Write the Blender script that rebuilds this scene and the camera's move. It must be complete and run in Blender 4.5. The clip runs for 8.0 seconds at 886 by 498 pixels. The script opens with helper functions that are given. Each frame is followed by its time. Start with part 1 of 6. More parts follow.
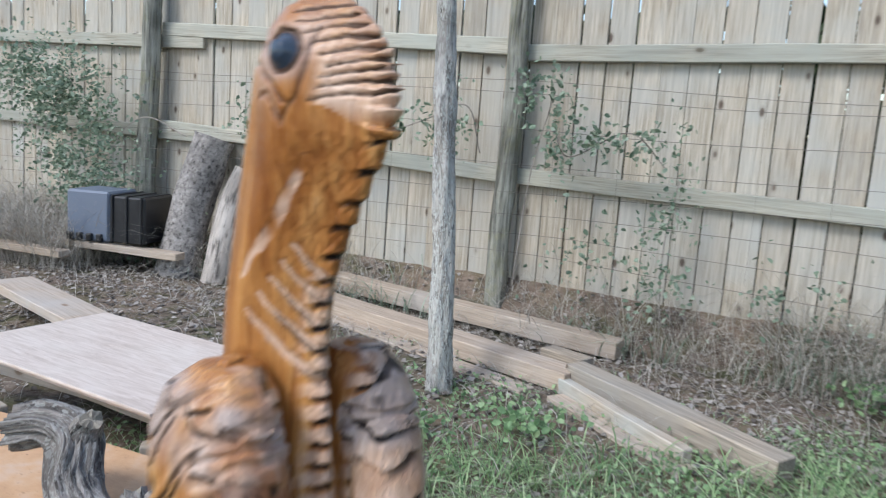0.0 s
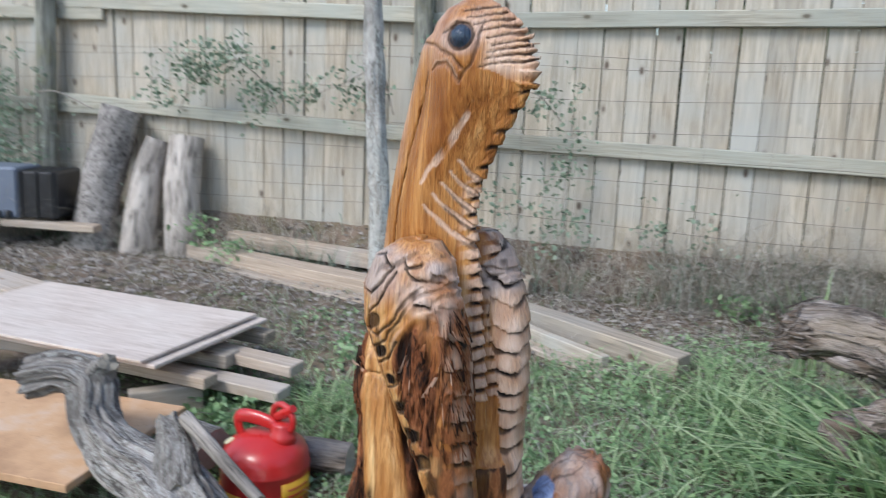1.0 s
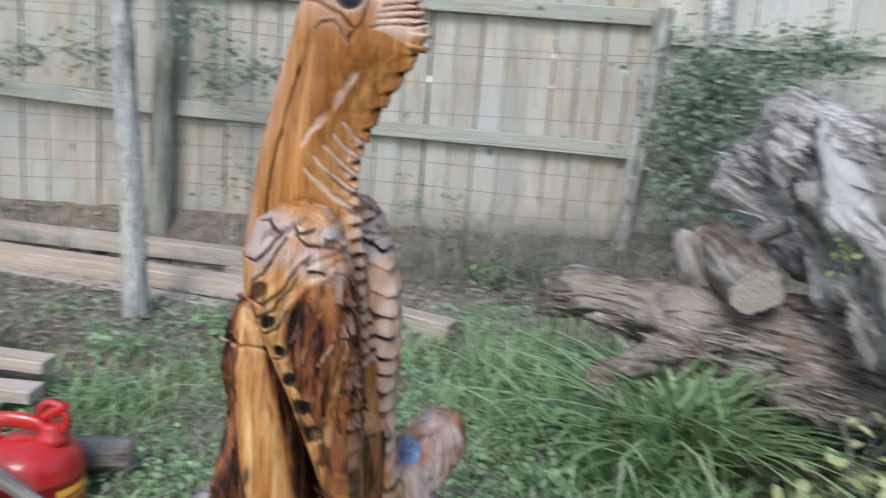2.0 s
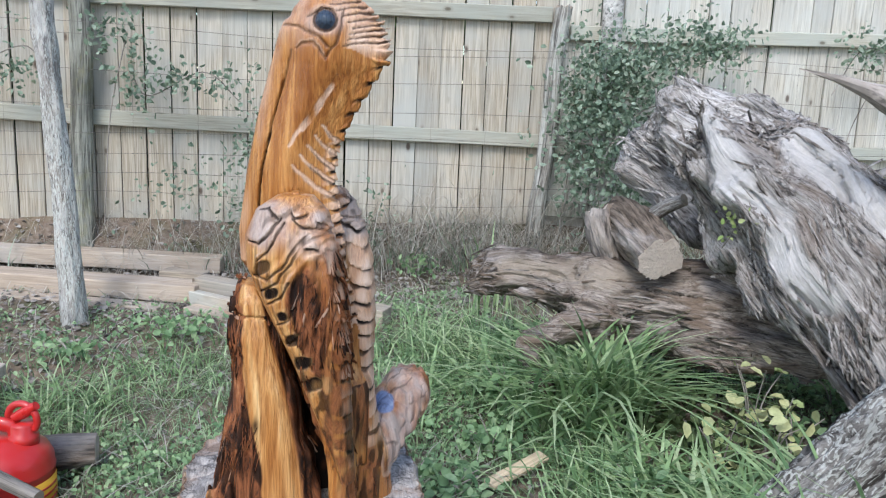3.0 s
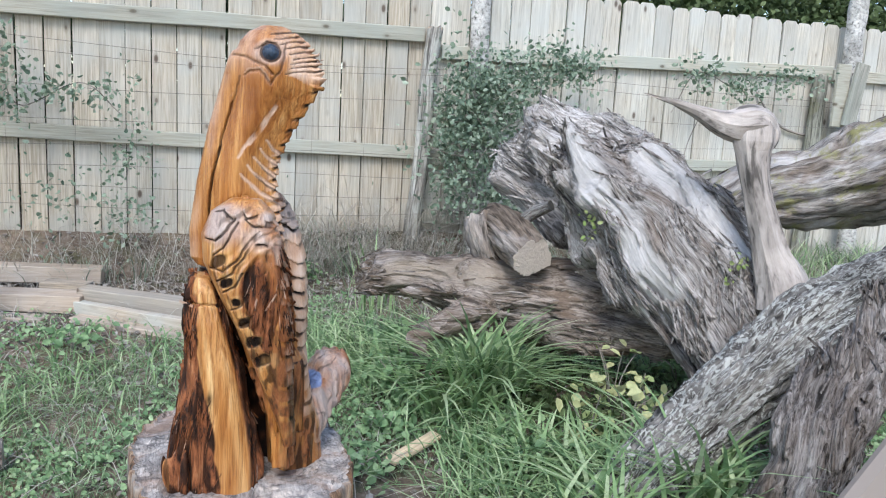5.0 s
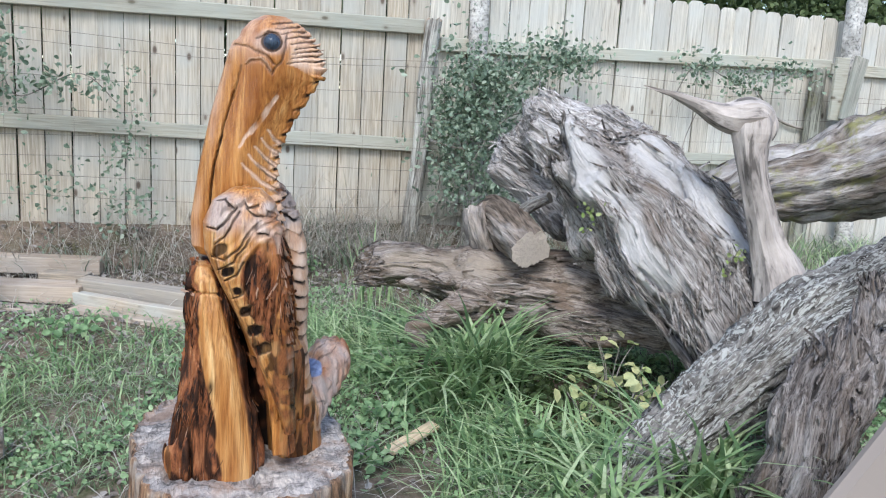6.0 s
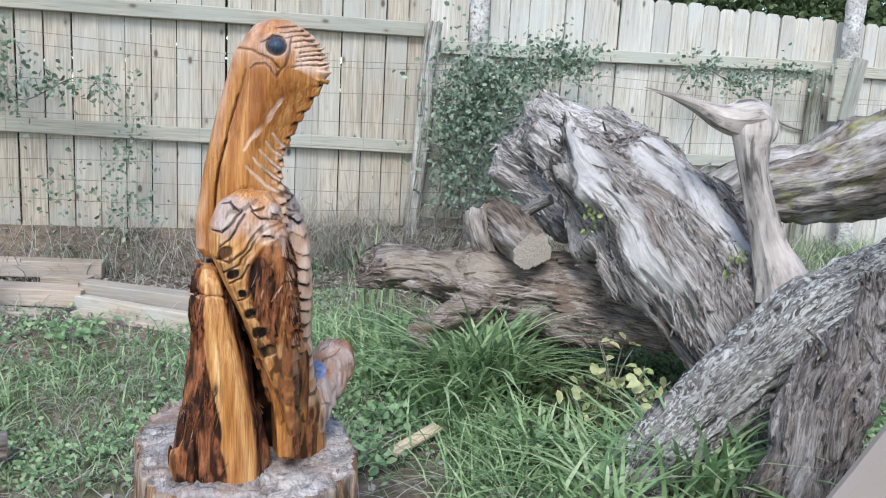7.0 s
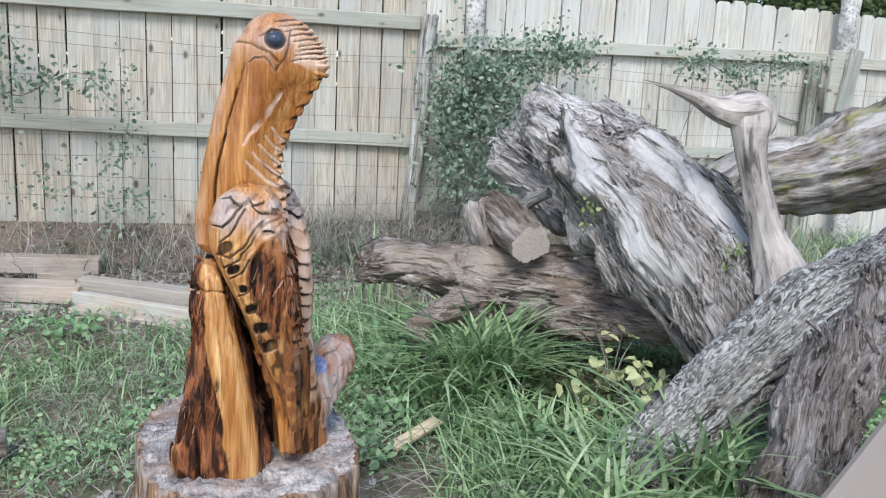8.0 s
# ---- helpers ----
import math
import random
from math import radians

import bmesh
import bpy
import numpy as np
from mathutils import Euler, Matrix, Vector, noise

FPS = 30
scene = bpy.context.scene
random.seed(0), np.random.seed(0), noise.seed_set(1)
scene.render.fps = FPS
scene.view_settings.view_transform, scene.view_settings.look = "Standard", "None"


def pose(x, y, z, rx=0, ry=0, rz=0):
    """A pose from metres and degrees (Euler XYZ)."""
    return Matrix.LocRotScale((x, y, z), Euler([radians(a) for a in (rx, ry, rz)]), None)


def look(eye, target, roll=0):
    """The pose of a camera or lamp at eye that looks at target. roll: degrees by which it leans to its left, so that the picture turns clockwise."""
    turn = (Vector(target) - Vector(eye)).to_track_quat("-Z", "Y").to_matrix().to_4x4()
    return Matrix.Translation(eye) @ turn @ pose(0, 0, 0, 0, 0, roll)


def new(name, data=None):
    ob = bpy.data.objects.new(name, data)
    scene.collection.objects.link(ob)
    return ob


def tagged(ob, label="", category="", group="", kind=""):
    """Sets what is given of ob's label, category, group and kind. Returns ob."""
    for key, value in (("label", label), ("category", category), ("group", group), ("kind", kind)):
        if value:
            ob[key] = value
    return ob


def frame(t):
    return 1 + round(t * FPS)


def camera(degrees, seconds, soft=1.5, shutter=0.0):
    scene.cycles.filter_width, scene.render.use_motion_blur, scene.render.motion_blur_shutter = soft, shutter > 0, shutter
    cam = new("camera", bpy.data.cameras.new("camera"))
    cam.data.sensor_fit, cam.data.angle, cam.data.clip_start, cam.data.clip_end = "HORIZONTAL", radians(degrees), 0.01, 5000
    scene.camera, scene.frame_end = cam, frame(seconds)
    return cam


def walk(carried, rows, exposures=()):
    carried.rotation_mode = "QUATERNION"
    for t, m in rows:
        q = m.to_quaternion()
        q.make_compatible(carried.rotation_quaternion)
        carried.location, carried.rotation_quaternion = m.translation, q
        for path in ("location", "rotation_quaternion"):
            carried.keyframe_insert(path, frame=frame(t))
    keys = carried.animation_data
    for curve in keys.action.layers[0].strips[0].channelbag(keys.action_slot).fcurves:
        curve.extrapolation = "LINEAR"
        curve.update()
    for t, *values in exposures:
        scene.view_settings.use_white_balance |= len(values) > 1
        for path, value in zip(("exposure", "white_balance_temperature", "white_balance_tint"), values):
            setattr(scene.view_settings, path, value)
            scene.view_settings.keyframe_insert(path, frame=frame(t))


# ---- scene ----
cam = camera(58.7, 8.0, 1.1, 0.5)
PATH = [
    (0, (0.353, 0.085, 1.132), (-0.541, 1.848, 0.824), 4.0),
    (0.5, (0.322, -0.199, 1.097), (-0.423, 1.634, 0.807), 3.0),
    (0.8, (0.283, -0.333, 1.107), (-0.388, 1.521, 0.774), 0.5),
    (1, (0.237, -0.383, 1.103), (-0.341, 1.495, 0.73), 2.4),
    (1.5, (0.119, -0.365, 1.089), (-0.227, 1.569, 0.716), 1.7),
    (2, (0.03, -0.414, 1.069), (0.145, 1.547, 0.69), 4.7),
    (2.2, (-0.01, -0.481, 1.059), (0.258, 1.463, 0.67), 4.1),
    (3.3, (-0.074, -0.668, 1.085), (0.273, 1.27, 0.736), 2.6),
    (3.5, (-0.083, -0.699, 1.09), (0.298, 1.238, 0.765), 3.1),
    (4, (-0.185, -0.778, 1.091), (0.32, 1.127, 0.747), 1.0),
    (4.5, (-0.228, -0.829, 1.087), (0.402, 1.04, 0.751), 2.9),
    (4.7, (-0.228, -0.849, 1.087), (0.437, 1.009, 0.758), 3.1),
    (6, (-0.236, -0.868, 1.081), (0.44, 0.982, 0.733), 3.4),
    (6.5, (-0.24, -0.87, 1.082), (0.438, 0.979, 0.735), 3.5),
    (7, (-0.245, -0.872, 1.081), (0.431, 0.979, 0.739), 3.2),
    (7.5, (-0.245, -0.871, 1.084), (0.43, 0.981, 0.744), 3.2),
    (8, (-0.252, -0.865, 1.08), (0.433, 0.98, 0.723), 2.9),
]
walk(cam, [(t, look(eye, target, roll)) for t, eye, target, roll in PATH], [(0.0, 0.74), (2.0, 0.74), (3.5, 0.98), (8.0, 0.98)])

# ---- world, sun, exposure ----
SUN_EL, SUN_AZ = 48.0, 205.0
world = bpy.data.worlds.new("world")
scene.world = world
world.use_nodes = True
wn = world.node_tree.nodes
sky = wn.new("ShaderNodeTexSky")
sky.sky_type, sky.sun_disc = "NISHITA", False
sky.sun_elevation, sky.sun_rotation = radians(SUN_EL), radians(SUN_AZ)
sky.air_density, sky.dust_density, sky.ozone_density = 1.0, 1.0, 1.0
wn["Background"].inputs["Strength"].default_value = 0.15
world.node_tree.links.new(sky.outputs["Color"], wn["Background"].inputs["Color"])
sun = new("sun", bpy.data.lights.new("sun", "SUN"))
sun.data.energy, sun.data.angle, sun.data.color = 1.5, radians(20), (0.97, 0.985, 1.0)
sa, se = radians(SUN_AZ), radians(SUN_EL)
sun.matrix_world = look((8 * math.sin(sa) * math.cos(se), 8 * math.cos(sa) * math.cos(se), 8 * math.sin(se)), (0, 0, 0))

# ---- small tools ----
rng = np.random.default_rng(7)


def lattice(ix, iy, iz, seed):
    h = (ix * 374761393 + iy * 668265263 + iz * 2147483647 + seed * 974711) & 0xFFFFFFFF
    h = ((h ^ (h >> 13)) * 1274126177) & 0xFFFFFFFF
    return ((h ^ (h >> 16)) & 0xFFFF) / 32767.5 - 1.0


def vnoise(p, seed=0):
    """Smooth value noise in -1..1 at the rows of p."""
    p = np.asarray(p, float)
    i = np.floor(p).astype(np.int64)
    f = p - i
    f = f * f * (3 - 2 * f)
    out = 0.0
    for dx in (0, 1):
        wx = f[..., 0] if dx else 1 - f[..., 0]
        for dy in (0, 1):
            wy = f[..., 1] if dy else 1 - f[..., 1]
            for dz in (0, 1):
                wz = f[..., 2] if dz else 1 - f[..., 2]
                out = out + wx * wy * wz * lattice(i[..., 0] + dx, i[..., 1] + dy, i[..., 2] + dz, seed)
    return out


def fbm(p, octaves=4, seed=0):
    p = np.asarray(p, float)
    return sum(vnoise(p * 2**k + 17.3 * k, seed + k) * 0.5**k for k in range(octaves))


def step(a, b, v):
    w = np.clip((v - a) / (b - a), 0, 1)
    return w * w * (3 - 2 * w)


def ground_z(x, y):
    """Height of the yard: level by the stump, a low bank along the fence, a dip towards the lumber."""
    x, y = np.asarray(x, float), np.asarray(y, float)
    z = 0.03 * np.clip(y - 1.5, 0, 1.7) + 0.265 * step(3.94, 4.24, y) * (1 - 0.8 * step(1.6, 3.6, x))
    z = z - 0.13 * step(-0.1, -0.9, x) * step(3.4, 2.0, y)
    p = np.stack([x, y, 0 * x], -1)
    return z + 0.018 * fbm(p * 1.3, 3, 5) + 0.006 * vnoise(p * 9, 9)


def gz(x, y):
    return float(ground_z(np.array([x]), np.array([y]))[0])


def mesh_of(name, data, smooth=True):
    """A mesh from a bmesh, or from (points, faces, {attribute: values})."""
    me = bpy.data.meshes.new(name)
    if isinstance(data, bmesh.types.BMesh):
        data.to_mesh(me)
        data.free()
        if smooth:
            me.polygons.foreach_set("use_smooth", [False] * len(me.polygons))
        return me
    pts, faces, extra = data
    if isinstance(faces, np.ndarray):
        k = faces.shape[1]
        me.vertices.add(len(pts))
        me.vertices.foreach_set("co", np.asarray(pts, np.float32).ravel())
        me.loops.add(faces.size)
        me.loops.foreach_set("vertex_index", faces.astype(np.int32).ravel())
        me.polygons.add(len(faces))
        me.polygons.foreach_set("loop_start", np.arange(0, faces.size, k, dtype=np.int32))
        me.update(calc_edges=True)
    else:
        me.from_pydata([tuple(map(float, q)) for q in pts], [], faces)
    for key, val in extra.items():
        val = np.asarray(val, np.float32)
        if val.ndim == 2:
            me.attributes.new(key, "FLOAT_VECTOR", "POINT").data.foreach_set("vector", val.ravel())
        else:
            me.attributes.new(key, "FLOAT", "POINT").data.foreach_set("value", val)
    if smooth:
        me.polygons.foreach_set("use_smooth", [True] * len(me.polygons))
    return me


def part(name, data, material, parent=None, label="", smooth=True):
    me = data if isinstance(data, bpy.types.Mesh) else mesh_of(name, data, smooth)
    if material and not me.materials:
        me.materials.append(material)
    ob = new(name, me)
    if parent:
        ob.parent = parent
    return tagged(ob, label)


def thing(name, m, label, category, group="", kind=""):
    ob = new(name)
    ob.empty_display_size = 0.1
    ob.matrix_world = m
    return tagged(ob, label, category, group, kind)


def box(sx, sy, sz, bevel=0.004, cuts=0, rough=0.0, seed=0):
    """A bevelled box from z = 0 up, centred in x and y; cuts along x, with uneven faces."""
    bm = bmesh.new()
    bmesh.ops.create_cube(bm, size=1)
    bmesh.ops.scale(bm, vec=(sx, sy, sz), verts=bm.verts)
    bmesh.ops.translate(bm, vec=(0, 0, sz / 2), verts=bm.verts)
    if bevel:
        bmesh.ops.bevel(bm, geom=list(bm.edges), offset=bevel, segments=1, affect="EDGES")
    for k in range(cuts):
        x = sx * ((k + 1) / (cuts + 1) - 0.5)
        bmesh.ops.bisect_plane(bm, geom=list(bm.verts) + list(bm.edges) + list(bm.faces), plane_co=(x, 0, 0), plane_no=(1, 0, 0))
    if rough:
        for v in bm.verts:
            q = np.array([[v.co.x * 3, v.co.y * 9, v.co.z * 9]])
            v.co.y += rough * float(vnoise(q, seed)[0])
            v.co.z += rough * float(vnoise(q + 31, seed)[0])
    return bm


def spline(ctrl, n):
    """Catmull-Rom through rows of ctrl, n rows out."""
    c = np.asarray(ctrl, float)
    c = np.vstack([2 * c[0] - c[1], c, 2 * c[-1] - c[-2]])
    u = np.linspace(0, len(c) - 3 - 1e-9, n)
    i = u.astype(int)
    t = (u - i)[:, None]
    a, b, d, e = c[i], c[i + 1], c[i + 2], c[i + 3]
    return 0.5 * (2 * b + (d - a) * t + (2 * a - 5 * b + 4 * d - e) * t**2 + (3 * b - a - 3 * d + e) * t**3)


def tube(ctrl, rings, sides, bark=0.0, knots=0.0, seed=0, along=2.0, around=4.0, flat=1.0, closed=True, ragged=0.0):
    """A log, limb or pipe through rows (x, y, z, radius): bark is the depth of its lengthwise ridges, knots of its bulges."""
    rows = spline(ctrl, rings)
    c, r = rows[:, :3], np.maximum(rows[:, 3], 0.0005)
    d = np.gradient(c, axis=0)
    d /= np.linalg.norm(d, axis=1)[:, None] + 1e-12
    s = np.concatenate([[0], np.cumsum(np.linalg.norm(np.diff(c, axis=0), axis=1))])
    side = np.cross(d[0], (0, 0, 1) if abs(d[0][2]) < 0.9 else (1, 0, 0))
    u = np.zeros_like(c)
    for k in range(rings):
        side = side - d[k] * (side @ d[k])
        side /= np.linalg.norm(side)
        u[k] = side
    w = np.cross(d, u)
    ang = np.linspace(0, 2 * np.pi, sides, endpoint=False)
    co, si = np.cos(ang), np.sin(ang)
    grain = np.stack([co[None] * r[:, None], si[None] * r[:, None], s[:, None] + 0 * co[None]], -1)
    q = np.stack([co[None] * around + 0 * s[:, None], si[None] * around + 0 * s[:, None], s[:, None] * along + 0 * co[None]], -1)
    rad = r[:, None] * (1 + 0 * co[None])
    if bark:
        ridge = 1 - 2 * np.abs(vnoise(q * 1.7 + 3, seed)) + 0.6 * (1 - 2 * np.abs(vnoise(q * (3.6, 3.6, 2.6), seed + 1))) + 0.35 * vnoise(q * (8, 8, 7), seed + 2)
        rad = rad + bark * ridge
    if knots:
        rad = rad + knots * fbm(q * (0.45, 0.45, 0.8), 3, seed + 5)
    pts = c[:, None] + rad[..., None] * (co[None, :, None] * u[:, None] + flat * si[None, :, None] * w[:, None])
    if ragged:
        jag = ragged * fbm(np.stack([co * 3, si * 3, 0 * co], -1), 3, seed + 8)
        pts[0] += -d[0] * jag[:, None]
        pts[-1] += d[-1] * jag[:, None]
    n = rings * sides
    i, j = np.meshgrid(np.arange(rings - 1), np.arange(sides), indexing="ij")
    a, b = (i * sides + j).ravel(), (i * sides + (j + 1) % sides).ravel()
    faces = np.stack([a, b, b + sides, a + sides], 1)
    P, G = pts.reshape(-1, 3), grain.reshape(-1, 3)
    end = np.zeros(n)
    if closed:
        caps = []
        for k, inward in ((0, 1), (rings - 1, -1)):
            ring = P[k * sides:(k + 1) * sides]
            mid = ring.mean(0)
            base = len(P)
            inner = mid + (ring - mid) * 0.5
            P = np.vstack([P, ring, inner, mid[None]])
            G = np.vstack([G, grain[k], grain[k] * (0.5, 0.5, 1), [(0, 0, s[k])]])
            end = np.concatenate([end, np.ones(2 * sides + 1)])
            for jj in range(sides):
                o, o2 = base + jj, base + (jj + 1) % sides
                quad = (o, o2, o2 + sides, o + sides)
                tri = (o + sides, o2 + sides, base + 2 * sides, base + 2 * sides)
                caps += [quad[::-1] if inward > 0 else quad, tri[::-1] if inward > 0 else tri]
        faces = [tuple(map(int, f)) for f in faces] + [tuple(dict.fromkeys(map(int, f))) for f in caps]
    return P, faces, {"grain": G, "end": end}


def joined(*sets):
    """Several (points, faces, attributes) as one."""
    P, F, E, base = [], [], {}, 0
    keys = sorted({k for s in sets for k in s[2]})
    for pts, faces, extra in sets:
        P.append(pts)
        F += [tuple(int(v) + base for v in f) for f in faces]
        for k in keys:
            like = next(s[2][k] for s in sets if k in s[2])
            E.setdefault(k, []).append(extra.get(k, np.zeros((len(pts),) + np.asarray(like).shape[1:])))
        base += len(pts)
    return np.vstack(P), F, {k: np.concatenate(v) for k, v in E.items()}


def surface(value, lo, hi, h, reach=2.6):
    """The zero surface of value(points), a mesh of quads on a grid of width h (surface nets)."""
    n = [int(np.ceil((b - a) / h)) + 1 for a, b in zip(lo, hi)]
    ax = [lo[k] + h * np.arange(n[k]) for k in range(3)]
    c = 5
    m = [-(-q // c) for q in n]
    mid = [lo[k] + h * (c * np.arange(m[k]) + (c - 1) / 2) for k in range(3)]
    coarse = value(np.stack(np.meshgrid(*mid, indexing="ij"), -1).reshape(-1, 3)).reshape(m)
    v = np.repeat(np.repeat(np.repeat(coarse, c, 0), c, 1), c, 2)[:n[0], :n[1], :n[2]].astype(np.float32)
    near = np.repeat(np.repeat(np.repeat(np.abs(coarse) < reach * c * h, c, 0), c, 1), c, 2)[:n[0], :n[1], :n[2]]
    idx = np.argwhere(near)
    for k in range(0, len(idx), 400000):
        i_ = idx[k:k + 400000]
        v[tuple(i_.T)] = value(i_ * h + np.array(lo))
    neg = v < 0
    corners = [(i, j, k) for i in (0, 1) for j in (0, 1) for k in (0, 1)]
    cut = [slice(0, m - 1) for m in n], [slice(1, m) for m in n]
    part_of = lambda a, c: a[cut[c[0]][0], cut[c[1]][1], cut[c[2]][2]]
    count = sum(part_of(neg, c).astype(np.int8) for c in corners)
    cells = np.argwhere((count > 0) & (count < 8))
    index = np.full([m - 1 for m in n], -1, np.int64)
    index[tuple(cells.T)] = np.arange(len(cells))
    acc, num = np.zeros((len(cells), 3)), np.zeros(len(cells))
    for a in corners:
        for axis in range(3):
            if a[axis] == 0:
                b = tuple(1 if q == axis else a[q] for q in range(3))
                va = v[tuple((cells + a).T)]
                vb = v[tuple((cells + b).T)]
                on = (va < 0) != (vb < 0)
                t = np.where(on, va / np.where(on, va - vb, 1), 0)
                pos = np.array(a, float)[None] + t[:, None] * (np.array(b) - np.array(a))
                acc += pos * on[:, None]
                num += on
    pts = (cells + acc / num[:, None]) * h + np.array(lo)
    quads = []
    for axis in range(3):
        o1, o2 = [q for q in range(3) if q != axis]
        sl_a = [slice(1, m - 1) for m in n]
        sl_b = [slice(1, m - 1) for m in n]
        sl_a[axis], sl_b[axis] = slice(0, n[axis] - 1), slice(1, n[axis])
        na, nb = neg[tuple(sl_a)], neg[tuple(sl_b)]
        for inside in (True, False):
            e = np.argwhere((na == inside) & (nb != inside))
            if not len(e):
                continue
            e[:, o1] += 1
            e[:, o2] += 1
            d1, d2 = np.eye(3, dtype=int)[o1], np.eye(3, dtype=int)[o2]
            q = np.stack([index[tuple((e - d).T)] for d in (d1 + d2, d2, 0 * d1, d1)], 1)
            flip = inside == (axis == 1)
            quads.append(q[:, ::-1] if flip else q)
    return pts, np.vstack(quads)

# ---- materials ----
class Mat:
    """A node material under construction: each method adds a node and returns its output."""

    def __init__(self, name, rough=0.7, metal=0.0, spec=0.4, coat=0.0):
        self.m = bpy.data.materials.new(name)
        self.m.use_nodes = True
        self.t = self.m.node_tree
        self.b = self.t.nodes["Principled BSDF"]
        self.set("Roughness", rough), self.set("Metallic", metal), self.set("Specular IOR Level", spec), self.set("Coat Weight", coat)

    def set(self, key, val):
        if isinstance(val, bpy.types.NodeSocket):
            self.t.links.new(val, self.b.inputs[key])
        else:
            self.b.inputs[key].default_value = val if not isinstance(val, tuple) else (*val, 1.0)

    def node(self, kind, ins=(), **props):
        n = self.t.nodes.new(kind)
        for k, v in props.items():
            setattr(n, k, v)
        for k, v in dict(ins).items():
            if isinstance(v, bpy.types.NodeSocket):
                self.t.links.new(v, n.inputs[k])
            else:
                n.inputs[k].default_value = v
        return n

    def coords(self, scale=(1, 1, 1), attr="", vary=True):
        src = self.node("ShaderNodeAttribute", attribute_name=attr).outputs["Vector"] if attr else self.node("ShaderNodeTexCoord").outputs["Object"]
        if vary:
            rnd = self.node("ShaderNodeObjectInfo").outputs["Random"]
            far = self.node("ShaderNodeMath", {0: rnd, 1: 37.0}, operation="MULTIPLY").outputs[0]
            src = self.node("ShaderNodeVectorMath", {0: src, 1: far}, operation="ADD").outputs[0]
        return self.node("ShaderNodeMapping", {"Vector": src, "Scale": scale}).outputs[0]

    def noise(self, vec, scale=5.0, detail=4.0, rough=0.55, warp=0.0):
        return self.node("ShaderNodeTexNoise", {"Vector": vec, "Scale": scale, "Detail": detail, "Roughness": rough, "Distortion": warp}).outputs["Fac"]

    def ramp(self, fac, *stops):
        n = self.node("ShaderNodeValToRGB", {"Fac": fac})
        el = n.color_ramp.elements
        while len(el) < len(stops):
            el.new(0.5)
        for e, (pos, col) in zip(el, stops):
            e.position, e.color = pos, (*col, 1.0) if isinstance(col, tuple) else (col, col, col, 1.0)
        return n.outputs["Color"]

    def mix(self, fac, a, b, blend="MIX"):
        n = self.node("ShaderNodeMix", data_type="RGBA", blend_type=blend)
        for k, v in ((0, fac), (6, a), (7, b)):
            if isinstance(v, bpy.types.NodeSocket):
                self.t.links.new(v, n.inputs[k])
            else:
                n.inputs[k].default_value = (*v, 1.0) if isinstance(v, tuple) else v
        return n.outputs[2]

    def attr(self, name):
        return self.node("ShaderNodeAttribute", attribute_name=name).outputs["Fac"]

    def random(self):
        return self.node("ShaderNodeObjectInfo").outputs["Random"]

    def island(self):
        return self.node("ShaderNodeNewGeometry").outputs["Random Per Island"]

    def bump(self, height, strength=0.4, dist=0.01):
        self.set("Normal", self.node("ShaderNodeBump", {"Height": height, "Strength": strength, "Distance": dist}).outputs["Normal"])

    def done(self, color=None):
        if color is not None:
            self.set("Base Color", color)
        return self.m


def board_wood(name, light, dark, knot, grey, along="z", rough=0.8, greyness=0.5, line=0.66):
    """Sawn softwood: grain along one axis, knots, grey weathering in blotches; each piece a little different."""
    k = Mat(name, rough=rough, spec=0.25)
    st = {"x": (1.2, 22, 22), "z": (22, 22, 1.2)}[along]
    st2 = {"x": (2.4, 4.5, 4.5), "z": (4.5, 4.5, 2.4)}[along]
    grain = k.noise(k.coords(st), 3.0, 5, 0.6, 0.6)
    col = k.mix(k.ramp(grain, (0.36, 0.0), (0.62, 1.0)), dark, light)
    lines_ = k.noise(k.coords({"x": (2.0, 70, 70), "z": (70, 70, 2.0)}[along]), 2.0, 3, 0.6, 0.3)
    col = k.mix(1.0, col, k.ramp(lines_, (0.34, line), (0.5, 0.98), (0.7, 1.08)), "MULTIPLY")
    blot = k.noise(k.coords((1.6, 1.6, 1.6)), 1.7, 3)
    col = k.mix(k.ramp(blot, (0.62 - greyness * 0.45, 0.0), (0.85 - greyness * 0.3, 1.0)), col, k.mix(grain, tuple(c * 0.72 for c in grey), grey))
    tone = k.ramp(k.random(), (0.0, (0.86, 0.85, 0.83)), (0.35, (0.99, 0.965, 0.93)), (0.7, (1.0, 1.0, 0.985)), (1.0, (1.10, 1.08, 1.05)))
    col = k.mix(1.0, col, tone, "MULTIPLY")
    vor = k.node("ShaderNodeTexVoronoi", {"Vector": k.coords(st2), "Scale": 1.6, "Randomness": 1.0}).outputs["Distance"]
    col = k.mix(k.ramp(vor, (0.05, 0.95), (0.085, 0.7), (0.10, 0.25), (0.16, 0.0)), col, knot)
    streak = k.noise(k.coords({"x": (0.5, 9, 9), "z": (9, 9, 0.5)}[along]), 2.0, 2)
    col = k.mix(k.ramp(streak, (0.6, 0.0), (0.8, 0.45)), col, tuple(c * 0.45 for c in dark))
    k.bump(grain, 0.35, 0.004)
    return k.done(col)


